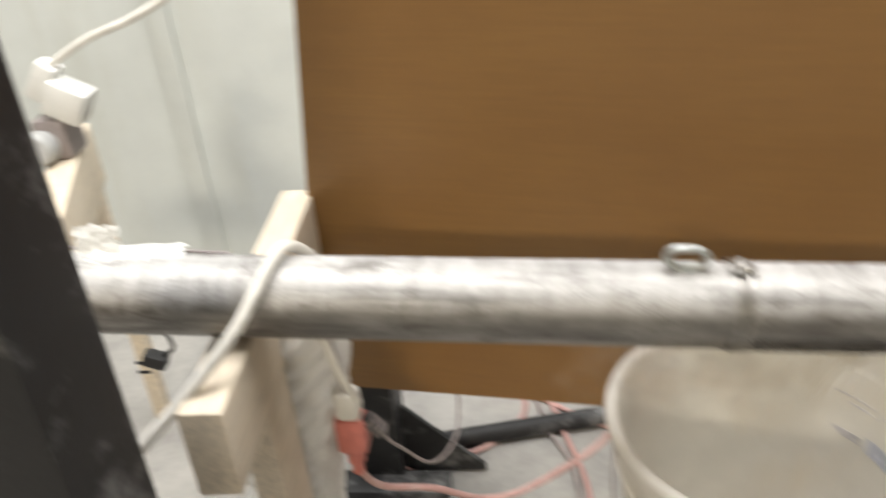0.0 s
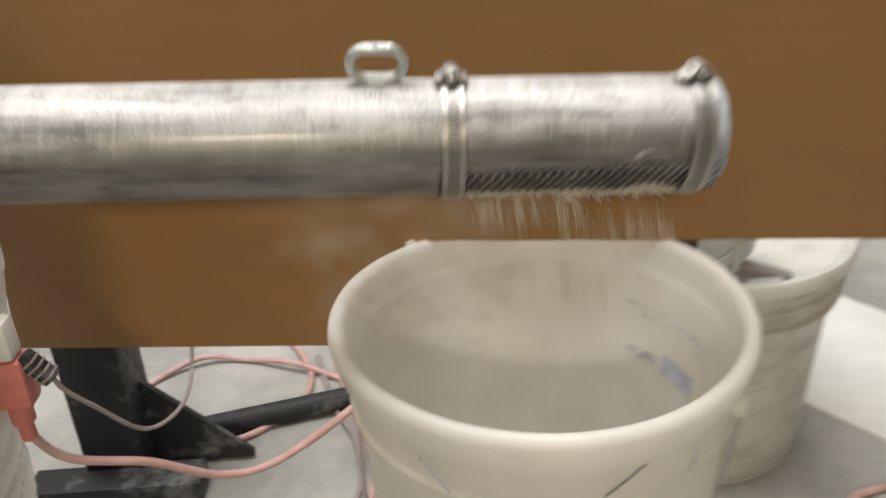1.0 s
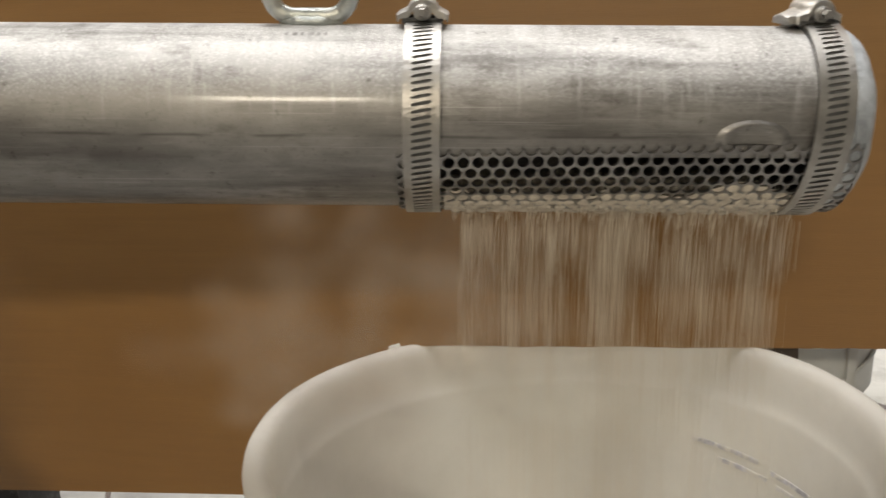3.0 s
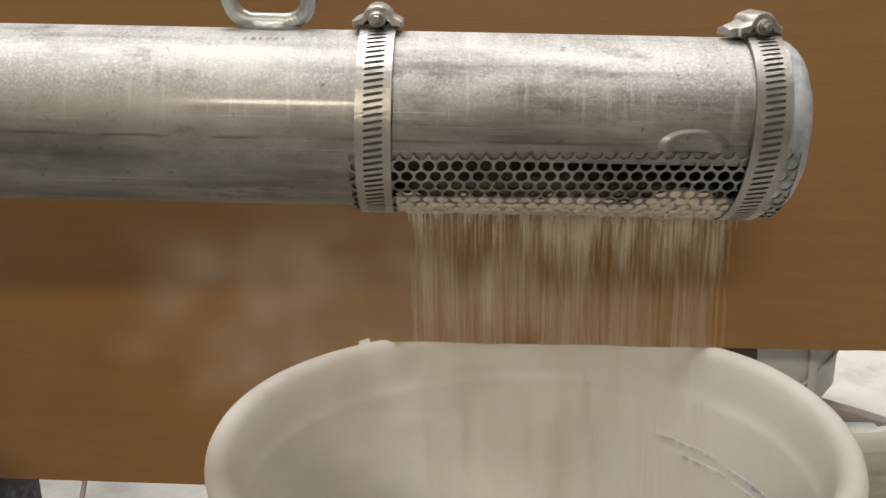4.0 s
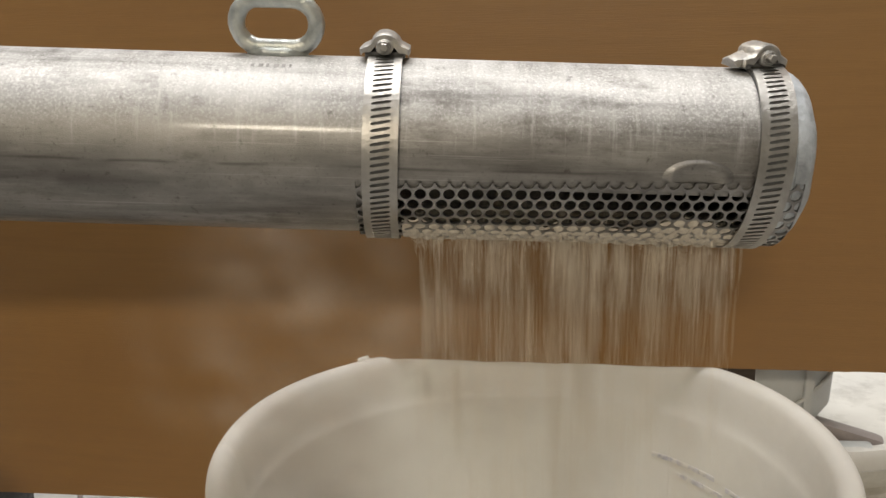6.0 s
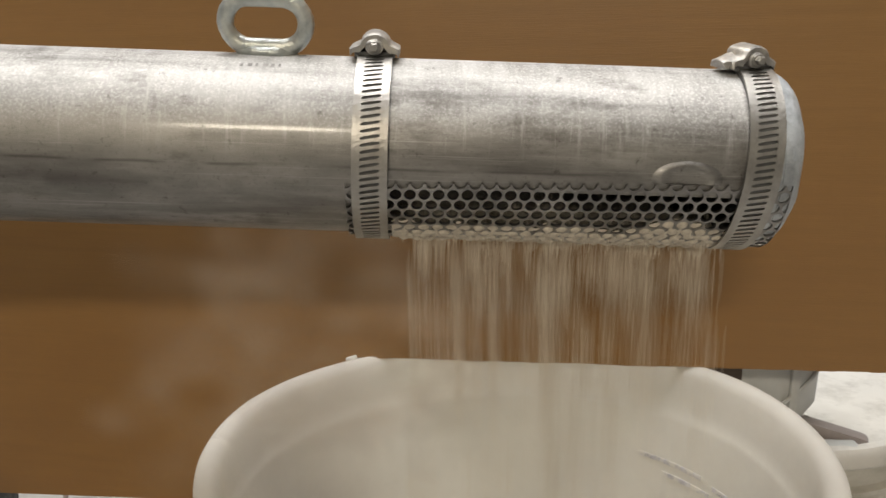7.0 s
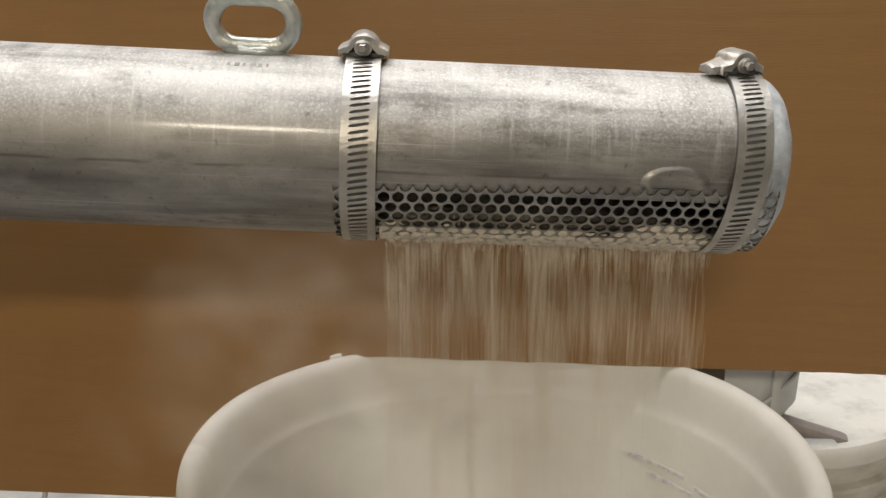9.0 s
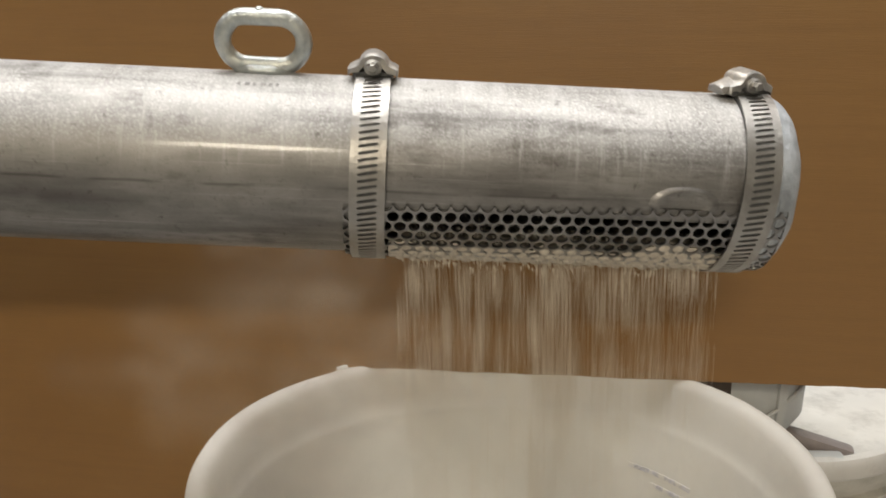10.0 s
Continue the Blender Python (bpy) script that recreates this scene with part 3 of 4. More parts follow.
# ---- powder in the pipe and in the pail ----
def powder_bed(centres):
    rnd = random.Random(7)
    bm = bmesh.new()
    nx, na = 60, 16

    def top(x):
        return -53 + 6 * noise.noise(Vector((x * 45, 0, 3))) + (9 if 0.105 < x < 0.142 else 0) * math.sin(math.pi * max(0, min(1, (x - 0.105) / 0.037)))

    rings = []
    for i in range(nx + 1):
        x = 0.008 + 0.136 * i / nx
        hi = top(x)
        rings.append([bm.verts.new(on_pipe(x, -180 - hi + (hi * 2 + 180) * j / na, PIPE_R - 0.0003)) for j in range(na + 1)])
    for a, b in zip(rings, rings[1:]):
        for j in range(na):
            bm.faces.new((a[j], a[j + 1], b[j + 1], b[j]))
        bm.faces.new((a[0], b[0], b[na], a[na]))
    bm.faces.new(rings[0])
    bm.faces.new(rings[-1][::-1])
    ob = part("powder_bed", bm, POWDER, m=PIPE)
    tagged(ob, "beige powder lying in the sieve pipe", "powder", kind="stuff")
    # little domes of powder pressed through the lower holes
    ro = PIPE_R + 0.0014
    bm = bmesh.new()
    for cu, cs in centres:
        x = cu
        phi = edge_phi(x) - math.degrees(cs / ro)
        lim = top(x)
        if not (0.012 < x < 0.143) or not (-180 - lim < phi < lim + 3) or rnd.random() < 0.04:
            continue
        p = on_pipe(x, phi, PIPE_R + 0.0011)
        nrm = Vector((0, p.y, p.z)).normalized()
        rot = nrm.to_track_quat("Z", "Y").to_matrix().to_4x4()
        deep = rnd.uniform(0.0007, 0.0013) * (1.6 if phi < -72 else 1.0)
        own = bmesh.new()
        bmesh.ops.create_icosphere(own, subdivisions=2, radius=1, matrix=Matrix.Translation(p) @ rot @ Matrix.Diagonal((HOLE * rnd.uniform(0.97, 1.06), HOLE * rnd.uniform(0.97, 1.06), deep, 1)))
        for v in own.verts:
            v.co += 0.00025 * noise.noise_vector(v.co * 420)
        join(bm, own)
    # uneven skin of powder over the lowest rows of the sheet, with a ragged upper edge
    rings, turns = [], 46
    for i in range(211):
        x = 0.010 + 0.136 * i / 210
        hi = top(x) + 6 + 5 * noise.noise(Vector((x * 260, 5, 0)))
        ring = []
        for j in range(turns + 1):
            phi = -180 - hi + (hi * 2 + 180) * j / turns
            p = on_pipe(x, phi, 1.0)
            lump = noise.noise(p * 6 + Vector((x * 420, 0, 0))) + 0.6 * noise.noise(Vector((x * 900, p.y * 32, p.z * 32)))
            rim = min(1.0, min(j, turns - j) / 5)
            ring.append(bm.verts.new(on_pipe(x, phi, ro - 0.0009 + 0.0010 * rim + 0.0009 * rim * lump)))
        rings.append(ring)
    for a, b in zip(rings, rings[1:]):
        for j in range(turns):
            bm.faces.new((a[j], a[j + 1], b[j + 1], b[j]))
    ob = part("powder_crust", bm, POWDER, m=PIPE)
    tagged(ob, "beige powder squeezing out of the sieve holes", "powder", kind="stuff")


# ---- pails ----
PAIL = (0.0652, 0.0585)


def pail():
    top = 0.3725
    thing = root("pail", pose(*PAIL, 0), "open translucent white plastic pail under the sieve", "pail")
    prof = [(0.00001, 0.0), (0.124, 0.0), (0.1275, 0.004), (0.1435, 0.300), (0.1440, 0.3015), (0.1475, 0.303), (0.1482, 0.306), (0.1452, 0.309),
            (0.1462, 0.332), (0.1500, 0.338), (0.1545, 0.345)]
    for i in range(9):
        a = radians(-20 + 190 * i / 8)
        prof.append((0.1520 + 0.0064 * math.cos(a), top - 0.0080 + 0.0080 * math.sin(a)))
    prof += [(0.1452, top - 0.014), (0.1443, 0.346), (0.1437, 0.3390), (0.1431, 0.3378), (0.1427, 0.334), (0.1405, 0.300), (0.1250, 0.006), (0.00001, 0.005)]
    prof = [(r * (1 + 0.033 * z / top), z) for r, z in prof]
    bm, _ = lathe(prof, 128)
    for v in bm.verts:
        a = math.atan2(v.co.y, v.co.x)
        v.co.z += (0.0012 * math.sin(2 * a + 0.5) + 0.0006 * noise.noise(Vector((math.cos(a), math.sin(a), 0)) * 3) - 0.0062 * max(0, v.co.y / 0.157) ** 3) * (v.co.z / top)
    part("shell", bm, PLASTIC, thing)

    def patch(name, a0, a1, z0, z1, out, shear=0.0, material=PRINT, label=""):
        bm = bmesh.new()
        n = max(3, int((a1 - a0) / 2))
        rows_ = []
        for z in (z0, z1):
            r = (0.1250 + (0.1405 - 0.1250) * (z - 0.006) / 0.294 - 0.0006) if not out else (0.1275 + (0.1435 - 0.1275) * (z - 0.004) / 0.296 + 0.0030)
            r *= 1 + 0.033 * z / top
            rows_.append([[bm.verts.new((q * math.cos(radians(a0 + (a1 - a0) * i / n)), q * math.sin(radians(a0 + (a1 - a0) * i / n)), z + shear * i / n))
                           for i in range(n + 1)] for q in (r, r + (0.0004 if out else -0.0003))])
        for i in range(n):
            for k in range(2):
                bm.faces.new((rows_[0][k][i], rows_[0][k][i + 1], rows_[1][k][i + 1], rows_[1][k][i]))
            for q in range(2):
                bm.faces.new((rows_[q][0][i], rows_[q][0][i + 1], rows_[q][1][i + 1], rows_[q][1][i]))
        part(name, bm, material, thing, label)

    # faded print that shows through the wall
    patch("printed_bar", 8, 26, 0.3015, 0.3045, False)
    patch("printed_bar", 30, 49, 0.3040, 0.3070, False)
    patch("printed_bar", 10, 24, 0.2950, 0.2975, False)
    patch("printed_bar", 27, 42, 0.2955, 0.2985, False)
    patch("printed_block", 13, 29, 0.246, 0.266, False, 0.002, PRINTBLUE, "faded blue printed block")
    patch("printed_bar", 33, 46, 0.251, 0.261, False)
    patch("pen_stroke", -82, -70, 0.312, 0.3145, True, 0.022, INKY, "dark slanting pen stroke")
    patch("pen_stroke", -130, -121, 0.328, 0.330, True, -0.020, PRINTBLUE)
    patch("pen_stroke", -58, -52, 0.300, 0.303, True, 0.02, PRINTBLUE)
    # wire bail hanging at the side
    pts = []
    for i in range(25):
        a = radians(180 * i / 24)
        pts.append(Vector((-0.158 * math.cos(a), -0.171 * math.sin(a) * 0.75 - 0.004, 0.325 - 0.21 * math.sin(a))))
    turn = Matrix.Rotation(radians(-32), 4, "Z")
    part("bail", sweep([turn @ p for p in pts], 0.0016, 8), GREYCORD, thing, "thin dark wire handle")
    for sgn in (-1, 1):
        bm = cyl(0.009, 0.012, (0, 0, 0), 20, 0.001, Matrix.Rotation(radians(90), 4, "Y"))
        part("ear", bm, PLASTIC, thing, m=turn @ Matrix.Translation((sgn * 0.155, 0, 0.325)))
    # powder collected at the bottom
    prof = [(0.1262, 0.02), (0.1300, 0.085), (0.11, 0.092), (0.07, 0.105), (0.03, 0.118), (0.00001, 0.121)]
    bm, _ = lathe(prof, 64)
    for v in bm.verts:
        if v.co.z > 0.09:
            v.co.z += 0.005 * noise.noise(v.co * 40)
    heap = part("powder_heap", bm, POWDER, m=pose(*PAIL, 0.0))
    tagged(heap, "heap of beige powder in the pail", "powder", kind="stuff")


def floor_things():
    # white sheet on the floor behind the lidded pail, one edge along (0.50, 0.79) to (1.02, 0.11)
    a, b = Vector((0.50, 0.793, 0)), Vector((1.02, 0.110, 0))
    d = (b - a).normalized()
    side = Vector((d.y, -d.x, 0))
    c = (a + b) / 2 + side * 0.1425
    ob = part("floor_sheet", box((b - a).length, 0.285, 0.004, (0, 0, 0.002), 0.001), SHEET, m=pose(c.x, c.y, 0, 0, 0, math.degrees(math.atan2(d.y, d.x))))
    tagged(ob, "dusty white sheet lying flat on the floor", "sheet")
    prof = [(0.00001, 0.004), (0.010, 0.004), (0.011, 0.0055), (0.0112, 0.021), (0.013, 0.022), (0.022, 0.022), (0.024, 0.020), (0.025, 0.003), (0.024, 0.0), (0.00001, 0.0)]
    ob = part("rubber_puck", lathe(prof, 40)[0], BLACK, m=pose(0.587, 0.256, 0.004))
    tagged(ob, "small black rubber puck on the white floor sheet", "puck")


def lidded_pail():
    c, top, R = (0.306, 0.362), 0.282, 0.156
    thing = root("lidded_pail", pose(*c, 0), "white plastic pail with a dusty lid on the floor", "pail")
    prof = [(0.00001, 0), (0.122, 0), (0.125, 0.004), (0.137, 0.215), (0.1375, 0.217), (0.146, 0.2185), (0.147, 0.222), (0.1425, 0.225), (0.1432, 0.238), (0.149, 0.240), (0.1495, 0.244),
            (0.145, 0.247), (0.1455, 0.268), (0.12, 0.269)]
    bm, _ = lathe(prof, 96)
    for v in bm.verts:
        v.co.xy = v.co.xy * (1 + 0.006 * noise.noise(v.co * 14))
    part("shell", bm, GRUBBY, thing, "dented plastic wall caked with powder")
    prof = [(0.1462, 0.266), (R - 0.002, 0.266), (R, 0.268), (R, 0.278), (R - 0.003, top), (R - 0.009, top + 0.001), (R - 0.013, top - 0.002), (R - 0.016, top - 0.008),
            (0.08, top - 0.0075), (0.00001, top - 0.008)]
    bm, _ = lathe(prof, 96)
    for v in bm.verts:
        v.co.z += 0.0016 * noise.noise(v.co * 22)
    part("lid", bm, LIDMAT, thing, "white lid dusted with powder")
    # lever scoop lying on the lid
    sc = root("scoop", pose(0.268, 0.262, top - 0.0075, 0, 0, 0), "grey plastic feed scoop standing on the lid", "scoop")
    prof = [(0.00001, 0.0), (0.024, 0.0), (0.027, 0.002), (0.046, 0.034), (0.0475, 0.070), (0.0505, 0.072), (0.0505, 0.075), (0.0455, 0.074), (0.0440, 0.036), (0.025, 0.004), (0.00001, 0.003)]
    part("cup", lathe(prof, 56)[0], SCOOP, sc, "tapered grey plastic cup")
    part("rib", box(0.007, 0.006, 0.055, (0.0135, -0.0455, 0.050), 0.002, m=Matrix.Rotation(radians(4), 4, "X")), SCOOP, sc)
    part("ring", sweep([Vector((0.0482 * math.cos(q), 0.0482 * math.sin(q), 0.040 + 0.030 * math.cos(q))) for q in [2 * math.pi * i / 48 for i in range(48)]], 0.0015, 8, closed=True), SCOOP, sc)
    bm = box(0.060, 0.016, 0.012, (0.050, -0.024, 0.0075), 0.005, m=Matrix.Rotation(radians(-18), 4, "Z") @ Matrix.Rotation(radians(8), 4, "Y"))
    for v in bm.verts:
        v.co.z *= 1.25 - 7 * max(0, v.co.x - 0.035)
    part("handle", bm, GREYCORD, sc, "dark grey tapered handle")
    bm = box(0.040, 0.013, 0.008, (0.046, -0.041, 0.0048), 0.003, m=Matrix.Rotation(radians(-4), 4, "Z"))
    part("handle_edge", bm, SCOOP, sc)


# ---- wooden rack, hose and cords on the left ----
def lumber(name, a, b, w, h, label, group=""):
    a, b = Vector(a), Vector(b)
    d = b - a
    ln = d.length
    yaw = math.atan2(d.y, d.x) - math.pi / 2
    m = Matrix.Translation((a + b) / 2) @ Matrix.Rotation(yaw, 4, "Z")
    ob = part(name, box(w, ln, h, bevel=0.003), WOOD, m=m)
    return tagged(ob, label, "lumber", group)


def rack():
    lumber("wooden_beam", (-0.426, -0.112, 0.4715), (-0.441, 0.284, 0.4715), 0.038, 0.089, "pale pine beam on edge carrying the pipe", "pine beams")
    lumber("wooden_beam", (-0.700, 0.17, 0.488), (-0.815, 0.49, 0.488), 0.038, 0.089, "pale pine beam on edge beside the wall", "pine beams")
    for x, y, w, d, top, lab in ((-0.428, 0.02, 0.030, 0.07, 0.4265, "pine leg under the beam"), (-0.625, 0.012, 0.014, 0.022, 0.5265, "slim pine leg under the pipe"), (-0.812, 0.475, 0.024, 0.022, 0.443, "pine leg under the far beam")):
        ob = part("wooden_leg", box(w, d, top, bevel=0.003), WOOD, m=pose(x, y, top / 2))
        tagged(ob, lab, "lumber", "pine legs")
    # black steel column before the pipe
    col = part("steel_column", box(0.08, 0.08, 1.7, bevel=0.004), BLACK, m=pose(-0.462, -0.24, 0.85))
    tagged(col, "scuffed black painted steel column", "column")
    # black stand carrying the board
    st = root("steel_stand", pose(-0.408, 0.345, 0, 0, 0, 0), "black steel stand holding up the board", "stand")
    part("post", box(0.072, 0.070, 0.34, (0, 0, 0.17), 0.004), BLACK, st)
    part("foot", box(0.205, 0.045, 0.03, (0.004, -0.048, 0.015), 0.003), BLACK, st)
    part("bracket", box(0.024, 0.042, 0.03, (0.022, -0.0555, 0.31), 0.002), BLACK, st)
    bm = bmesh.new()
    tri = [(0.036, 0.13), (0.156, 0.012), (0.156, 0.004), (0.036, 0.004)]
    a = [bm.verts.new((x, 0.002, z)) for x, z in tri]
    b = [bm.verts.new((x, 0.010, z)) for x, z in tri]
    bm.faces.new(a)
    bm.faces.new(b[::-1])
    for i in range(4):
        bm.faces.new((a[i], b[i], b[(i + 1) % 4], a[(i + 1) % 4]))
    part("gusset", bm, BLACK, st, "triangular black gusset plate", smooth=False)
    bar = part("black_tube", cyl(0.015, 0.46, n=24, m=Matrix.Rotation(radians(90), 4, "Y")), BLACK, m=pose(-0.172, 0.432, 0.015, 0, 0, 13))
    tagged(bar, "black tube lying on the floor", "tube")
    # ribbed hose
    pts = smooth_path([(-0.394, 0.106, 0.500), (-0.404, 0.106, 0.46), (-0.424, 0.110, 0.38), (-0.446, 0.115, 0.28), (-0.460, 0.115, 0.15), (-0.464, 0.115, 0.05)], 22)
    hose = root("ribbed_hose", pose(0, 0, 0), "crinkled translucent white ribbed hose standing on the floor", "hose")
    n = 135
    bm = bmesh.new()
    rings = []
    run = 0.0
    for i, p in enumerate(pts):
        if i:
            run += (p - pts[i - 1]).length
        t = (pts[min(i + 1, len(pts) - 1)] - pts[max(i - 1, 0)]).normalized()
        s = t.cross(Vector((0, 1, 0))).normalized()
        u = s.cross(t)
        ring = []
        body = 0.041 + 0.010 * min(1, run / 0.12)
        for k in range(n):
            a = 2 * math.pi * k / n
            wave = 0.5 + 0.5 * math.cos(9 * (a + run * 20) + 1.6 * noise.noise(Vector((math.cos(a) * 1.5, math.sin(a) * 1.5, run * 12))))
            rr = body + 0.0075 * wave ** 1.3 + 0.004 * noise.noise(Vector((math.cos(a) * 3, math.sin(a) * 3, run * 30)))
            ring.append(bm.verts.new(p + rr * (math.cos(a) * s + math.sin(a) * u)))
        rings.append(ring)
    for a, b in zip(rings, rings[1:]):
        for k in range(n):
            bm.faces.new((a[k], a[(k + 1) % n], b[(k + 1) % n], b[k]))
    bm.faces.new(rings[-1])
    bm.faces.new(rings[0][::-1])
    part("hose_wall", bm, HOSE, hose)
    bm = cyl(0.060, 0.05, (-0.464, 0.115, 0.025), 32, 0.003)
    part("cuff", bm, HOSE, hose)


def cord(name, pts, r, material, label, category="cord", group=""):
    ob = part(name, sweep(smooth_path(pts, 8), r, 10), material)
    return tagged(ob, label, category, group)


def cords():
    cord("white_rope", [(-0.352, 0.044, 0.535), (-0.362, 0.036, 0.573), (-0.374, 0.004, 0.5965), (-0.388, -0.034, 0.580), (-0.405, -0.062, 0.556), (-0.441, -0.090, 0.519), (-0.485, -0.112, 0.477), (-0.540, -0.13, 0.41),
                        (-0.575, -0.13, 0.30), (-0.60, -0.12, 0.12), (-0.60, -0.12, 0.006), (-0.66, -0.13, 0.006)],
         0.0054, WHITECORD, "white cord looped over the pipe", group="cords")
    # extension lead and its coupling
    lead = root("extension_lead", pose(0.012, -0.010, 0), "coral pink extension lead with a moulded socket", "cord", "cords")
    path = smooth_path([(-0.380, 0.10, 0.285), (-0.380, 0.10, 0.262), (-0.362, 0.118, 0.215), (-0.307, 0.15, 0.178), (-0.251, 0.18, 0.130), (-0.195, 0.20, 0.128), (-0.108, 0.222, 0.178),
                        (-0.06, 0.26, 0.21), (-0.01, 0.33, 0.12), (0.02, 0.42, 0.01), (0.0, 0.55, 0.006), (-0.08, 0.62, 0.006)], 10)
    part("lead", sweep(path, 0.0042, 12), PINK, lead)
    bm = box(0.034, 0.026, 0.046, (-0.379, 0.099, 0.316), 0.006)
    cyl(0.010, 0.026, (-0.380, 0.10, 0.284), 20, 0.003, None, bm)
    part("socket", bm, REDPLUG, lead, "coral pink moulded socket")
    part("strain_relief", cyl(0.0068, 0.024, (-0.380, 0.10, 0.266), 16, 0.002), REDPLUG, lead)
    plug = root("white_plug", pose(0.012, -0.010, 0), "grey cord with a white plug in the socket", "plug", "plugs")
    bm = box(0.026, 0.022, 0.036, (-0.378, 0.097, 0.3575), 0.006)
    part("plug_body", bm, WHITECORD, plug)
    part("plug_cord", sweep(smooth_path([(-0.378, 0.096, 0.373), (-0.380, 0.086, 0.42), (-0.384, 0.075, 0.47), (-0.386, 0.06, 0.50), (-0.388, 0.046, 0.525)], 8), 0.0042, 10), GREYCORD, plug)
    dark = root("dark_plug", pose(0.012, -0.010, 0), "black plug with a thin mauve cord", "plug", "plugs")
    bm = box(0.013, 0.014, 0.032, (0, 0, 0), 0.003)
    bmesh.ops.transform(bm, matrix=pose(-0.354, 0.098, 0.327, 0, -38, 0), verts=bm.verts)
    part("plug_body", bm, BLACK, dark)
    for i in range(4):
        bm = box(0.0142, 0.0152, 0.0020, (0, 0, -0.011 + 0.0062 * i), 0.0006)
        bmesh.ops.transform(bm, matrix=pose(-0.354, 0.098, 0.327, 0, -38, 0), verts=bm.verts)
        part("grip_rib", bm, GREYCORD, dark, "worn grey grip rib")
    part("plug_cord", sweep(smooth_path([(-0.346, 0.101, 0.314), (-0.342, 0.105, 0.298), (-0.332, 0.125, 0.266), (-0.311, 0.165, 0.206), (-0.290, 0.20, 0.196), (-0.282, 0.24, 0.206), (-0.285, 0.285, 0.25), (-0.29, 0.31, 0.36)], 8), 0.0021, 10), GREYCORD, dark)
    z = 0.005
    cord("pink_cord", [(-0.40, 0.34, z), (-0.276, 0.382, z), (-0.225, 0.425, z), (-0.199, 0.464, z), (-0.195, 0.51, z), (-0.21, 0.56, z), (-0.24, 0.63, z), (-0.24, 0.75, z)], 0.0045, PINK, "coiled pink cord lying on the floor", group="cords")
    cord("pink_cord", [(-0.46, 0.47, z), (-0.418, 0.531, z), (-0.36, 0.565, z + 0.009), (-0.301, 0.567, z), (-0.224, 0.535, z + 0.009), (-0.163, 0.507, z), (-0.10, 0.46, z), (-0.04, 0.43, z)], 0.0045, PINK, "pink cord curving across the floor", group="cords")
    cord("pink_cord", [(-0.16, 0.53, z), (-0.13, 0.42, z), (-0.107, 0.34, z), (-0.10, 0.27, z), (-0.12, 0.20, z), (-0.16, 0.12, z)], 0.0045, PINK, "faded pink cord on the floor beside the pail", group="cords")
    cord("grey_cord", [(-0.19, 0.56, z), (-0.155, 0.43, z), (-0.125, 0.36, z), (-0.118, 0.26, z), (-0.18, 0.16, z), (-0.26, 0.12, z)], 0.0038, GREYCORD, "grey cord on the floor", group="cords")
    cord("pink_cord", [(0.40, 0.14, z), (0.43, 0.190, z), (0.459, 0.208, z), (0.52, 0.215, z), (0.60, 0.20, z)], 0.005, PINK, "pink cord on the floor by the lidded pail", group="cords")
    # things on the far beam and the wall
    cord("white_cable", [(-0.765, 0.385, 0.648), (-0.748, 0.385, 0.658), (-0.70, 0.388, 0.682), (-0.64, 0.39, 0.702), (-0.575, 0.40, 0.735), (-0.45, 0.42, 0.83), (-0.40, 0.46, 1.0), (-0.40, 0.9, 1.15)], 0.005, WHITECORD, "white cable rising from the adaptor", group="cords")
    ad = root("power_adaptor", pose(-0.765, 0.385, 0.5325), "white power adaptor on a grey bracket", "adaptor")
    part("bracket", box(0.045, 0.05, 0.055, (-0.012, 0, 0.0275), 0.008), GREYCORD, ad)
    part("adaptor_body", box(0.052, 0.04, 0.046, (0.018, -0.005, 0.074), 0.006, m=Matrix.Rotation(radians(28), 4, "Y")), PAPER, ad)
    part("adaptor_plug", box(0.028, 0.03, 0.052, (-0.010, 0, 0.100), 0.006, m=Matrix.Rotation(radians(35), 4, "Y")), PAPER, ad)
    bm = cyl(0.022, 0.03, (-0.022, -0.038, 0.023), 28, 0.004, Matrix.Rotation(radians(80), 4, "X"))
    part("knob", bm, SCOOP, ad)
    # crumpled paper: a creased sheet over the pipe and a stiff flap standing up from it
    paper = root("paper_label", pose(-0.515, 0.006, PIPE_Z + PIPE_R + 0.0205, 0, SLOPE, 6), "crumpled torn white paper label on the pipe", "label")
    for name, nx, ny, sx, sy, m in (("sheet", 16, 8, 0.080, 0.030, pose(0.010, 0.004, 0.004)), ("flap", 10, 8, 0.040, 0.026, pose(-0.024, 0.008, 0.014, 74, 0, -6))):
        bm = bmesh.new()
        grid = []
        for i in range(nx + 1):
            col = []
            for j in range(ny + 1):
                p = Vector((sx * (i / nx - 0.5), sy * (j / ny - 0.5), 0))
                p.x += 0.004 * noise.noise(Vector((j * 0.7, i * 0.3, nx)))
                p.y += 0.006 * noise.noise(Vector((i * 0.6, j * 0.2, ny)))
                p.z = 0.007 * abs(noise.noise(Vector((i * 0.55, j * 0.6, 3)))) - (0.5 / PIPE_R * p.y * p.y * 0.7 if name == "sheet" else 0)
                col.append((bm.verts.new(m @ p), bm.verts.new(m @ (p - Vector((0, 0, 0.0008))))))
            grid.append(col)
        for i in range(nx):
            for j in range(ny):
                q = [grid[i][j], grid[i + 1][j], grid[i + 1][j + 1], grid[i][j + 1]]
                bm.faces.new([v[0] for v in q])
                bm.faces.new([v[1] for v in q[::-1]])
        rim = [(i, 0) for i in range(nx)] + [(nx, j) for j in range(ny)] + [(i, ny) for i in range(nx, 0, -1)] + [(0, j) for j in range(ny, 0, -1)]
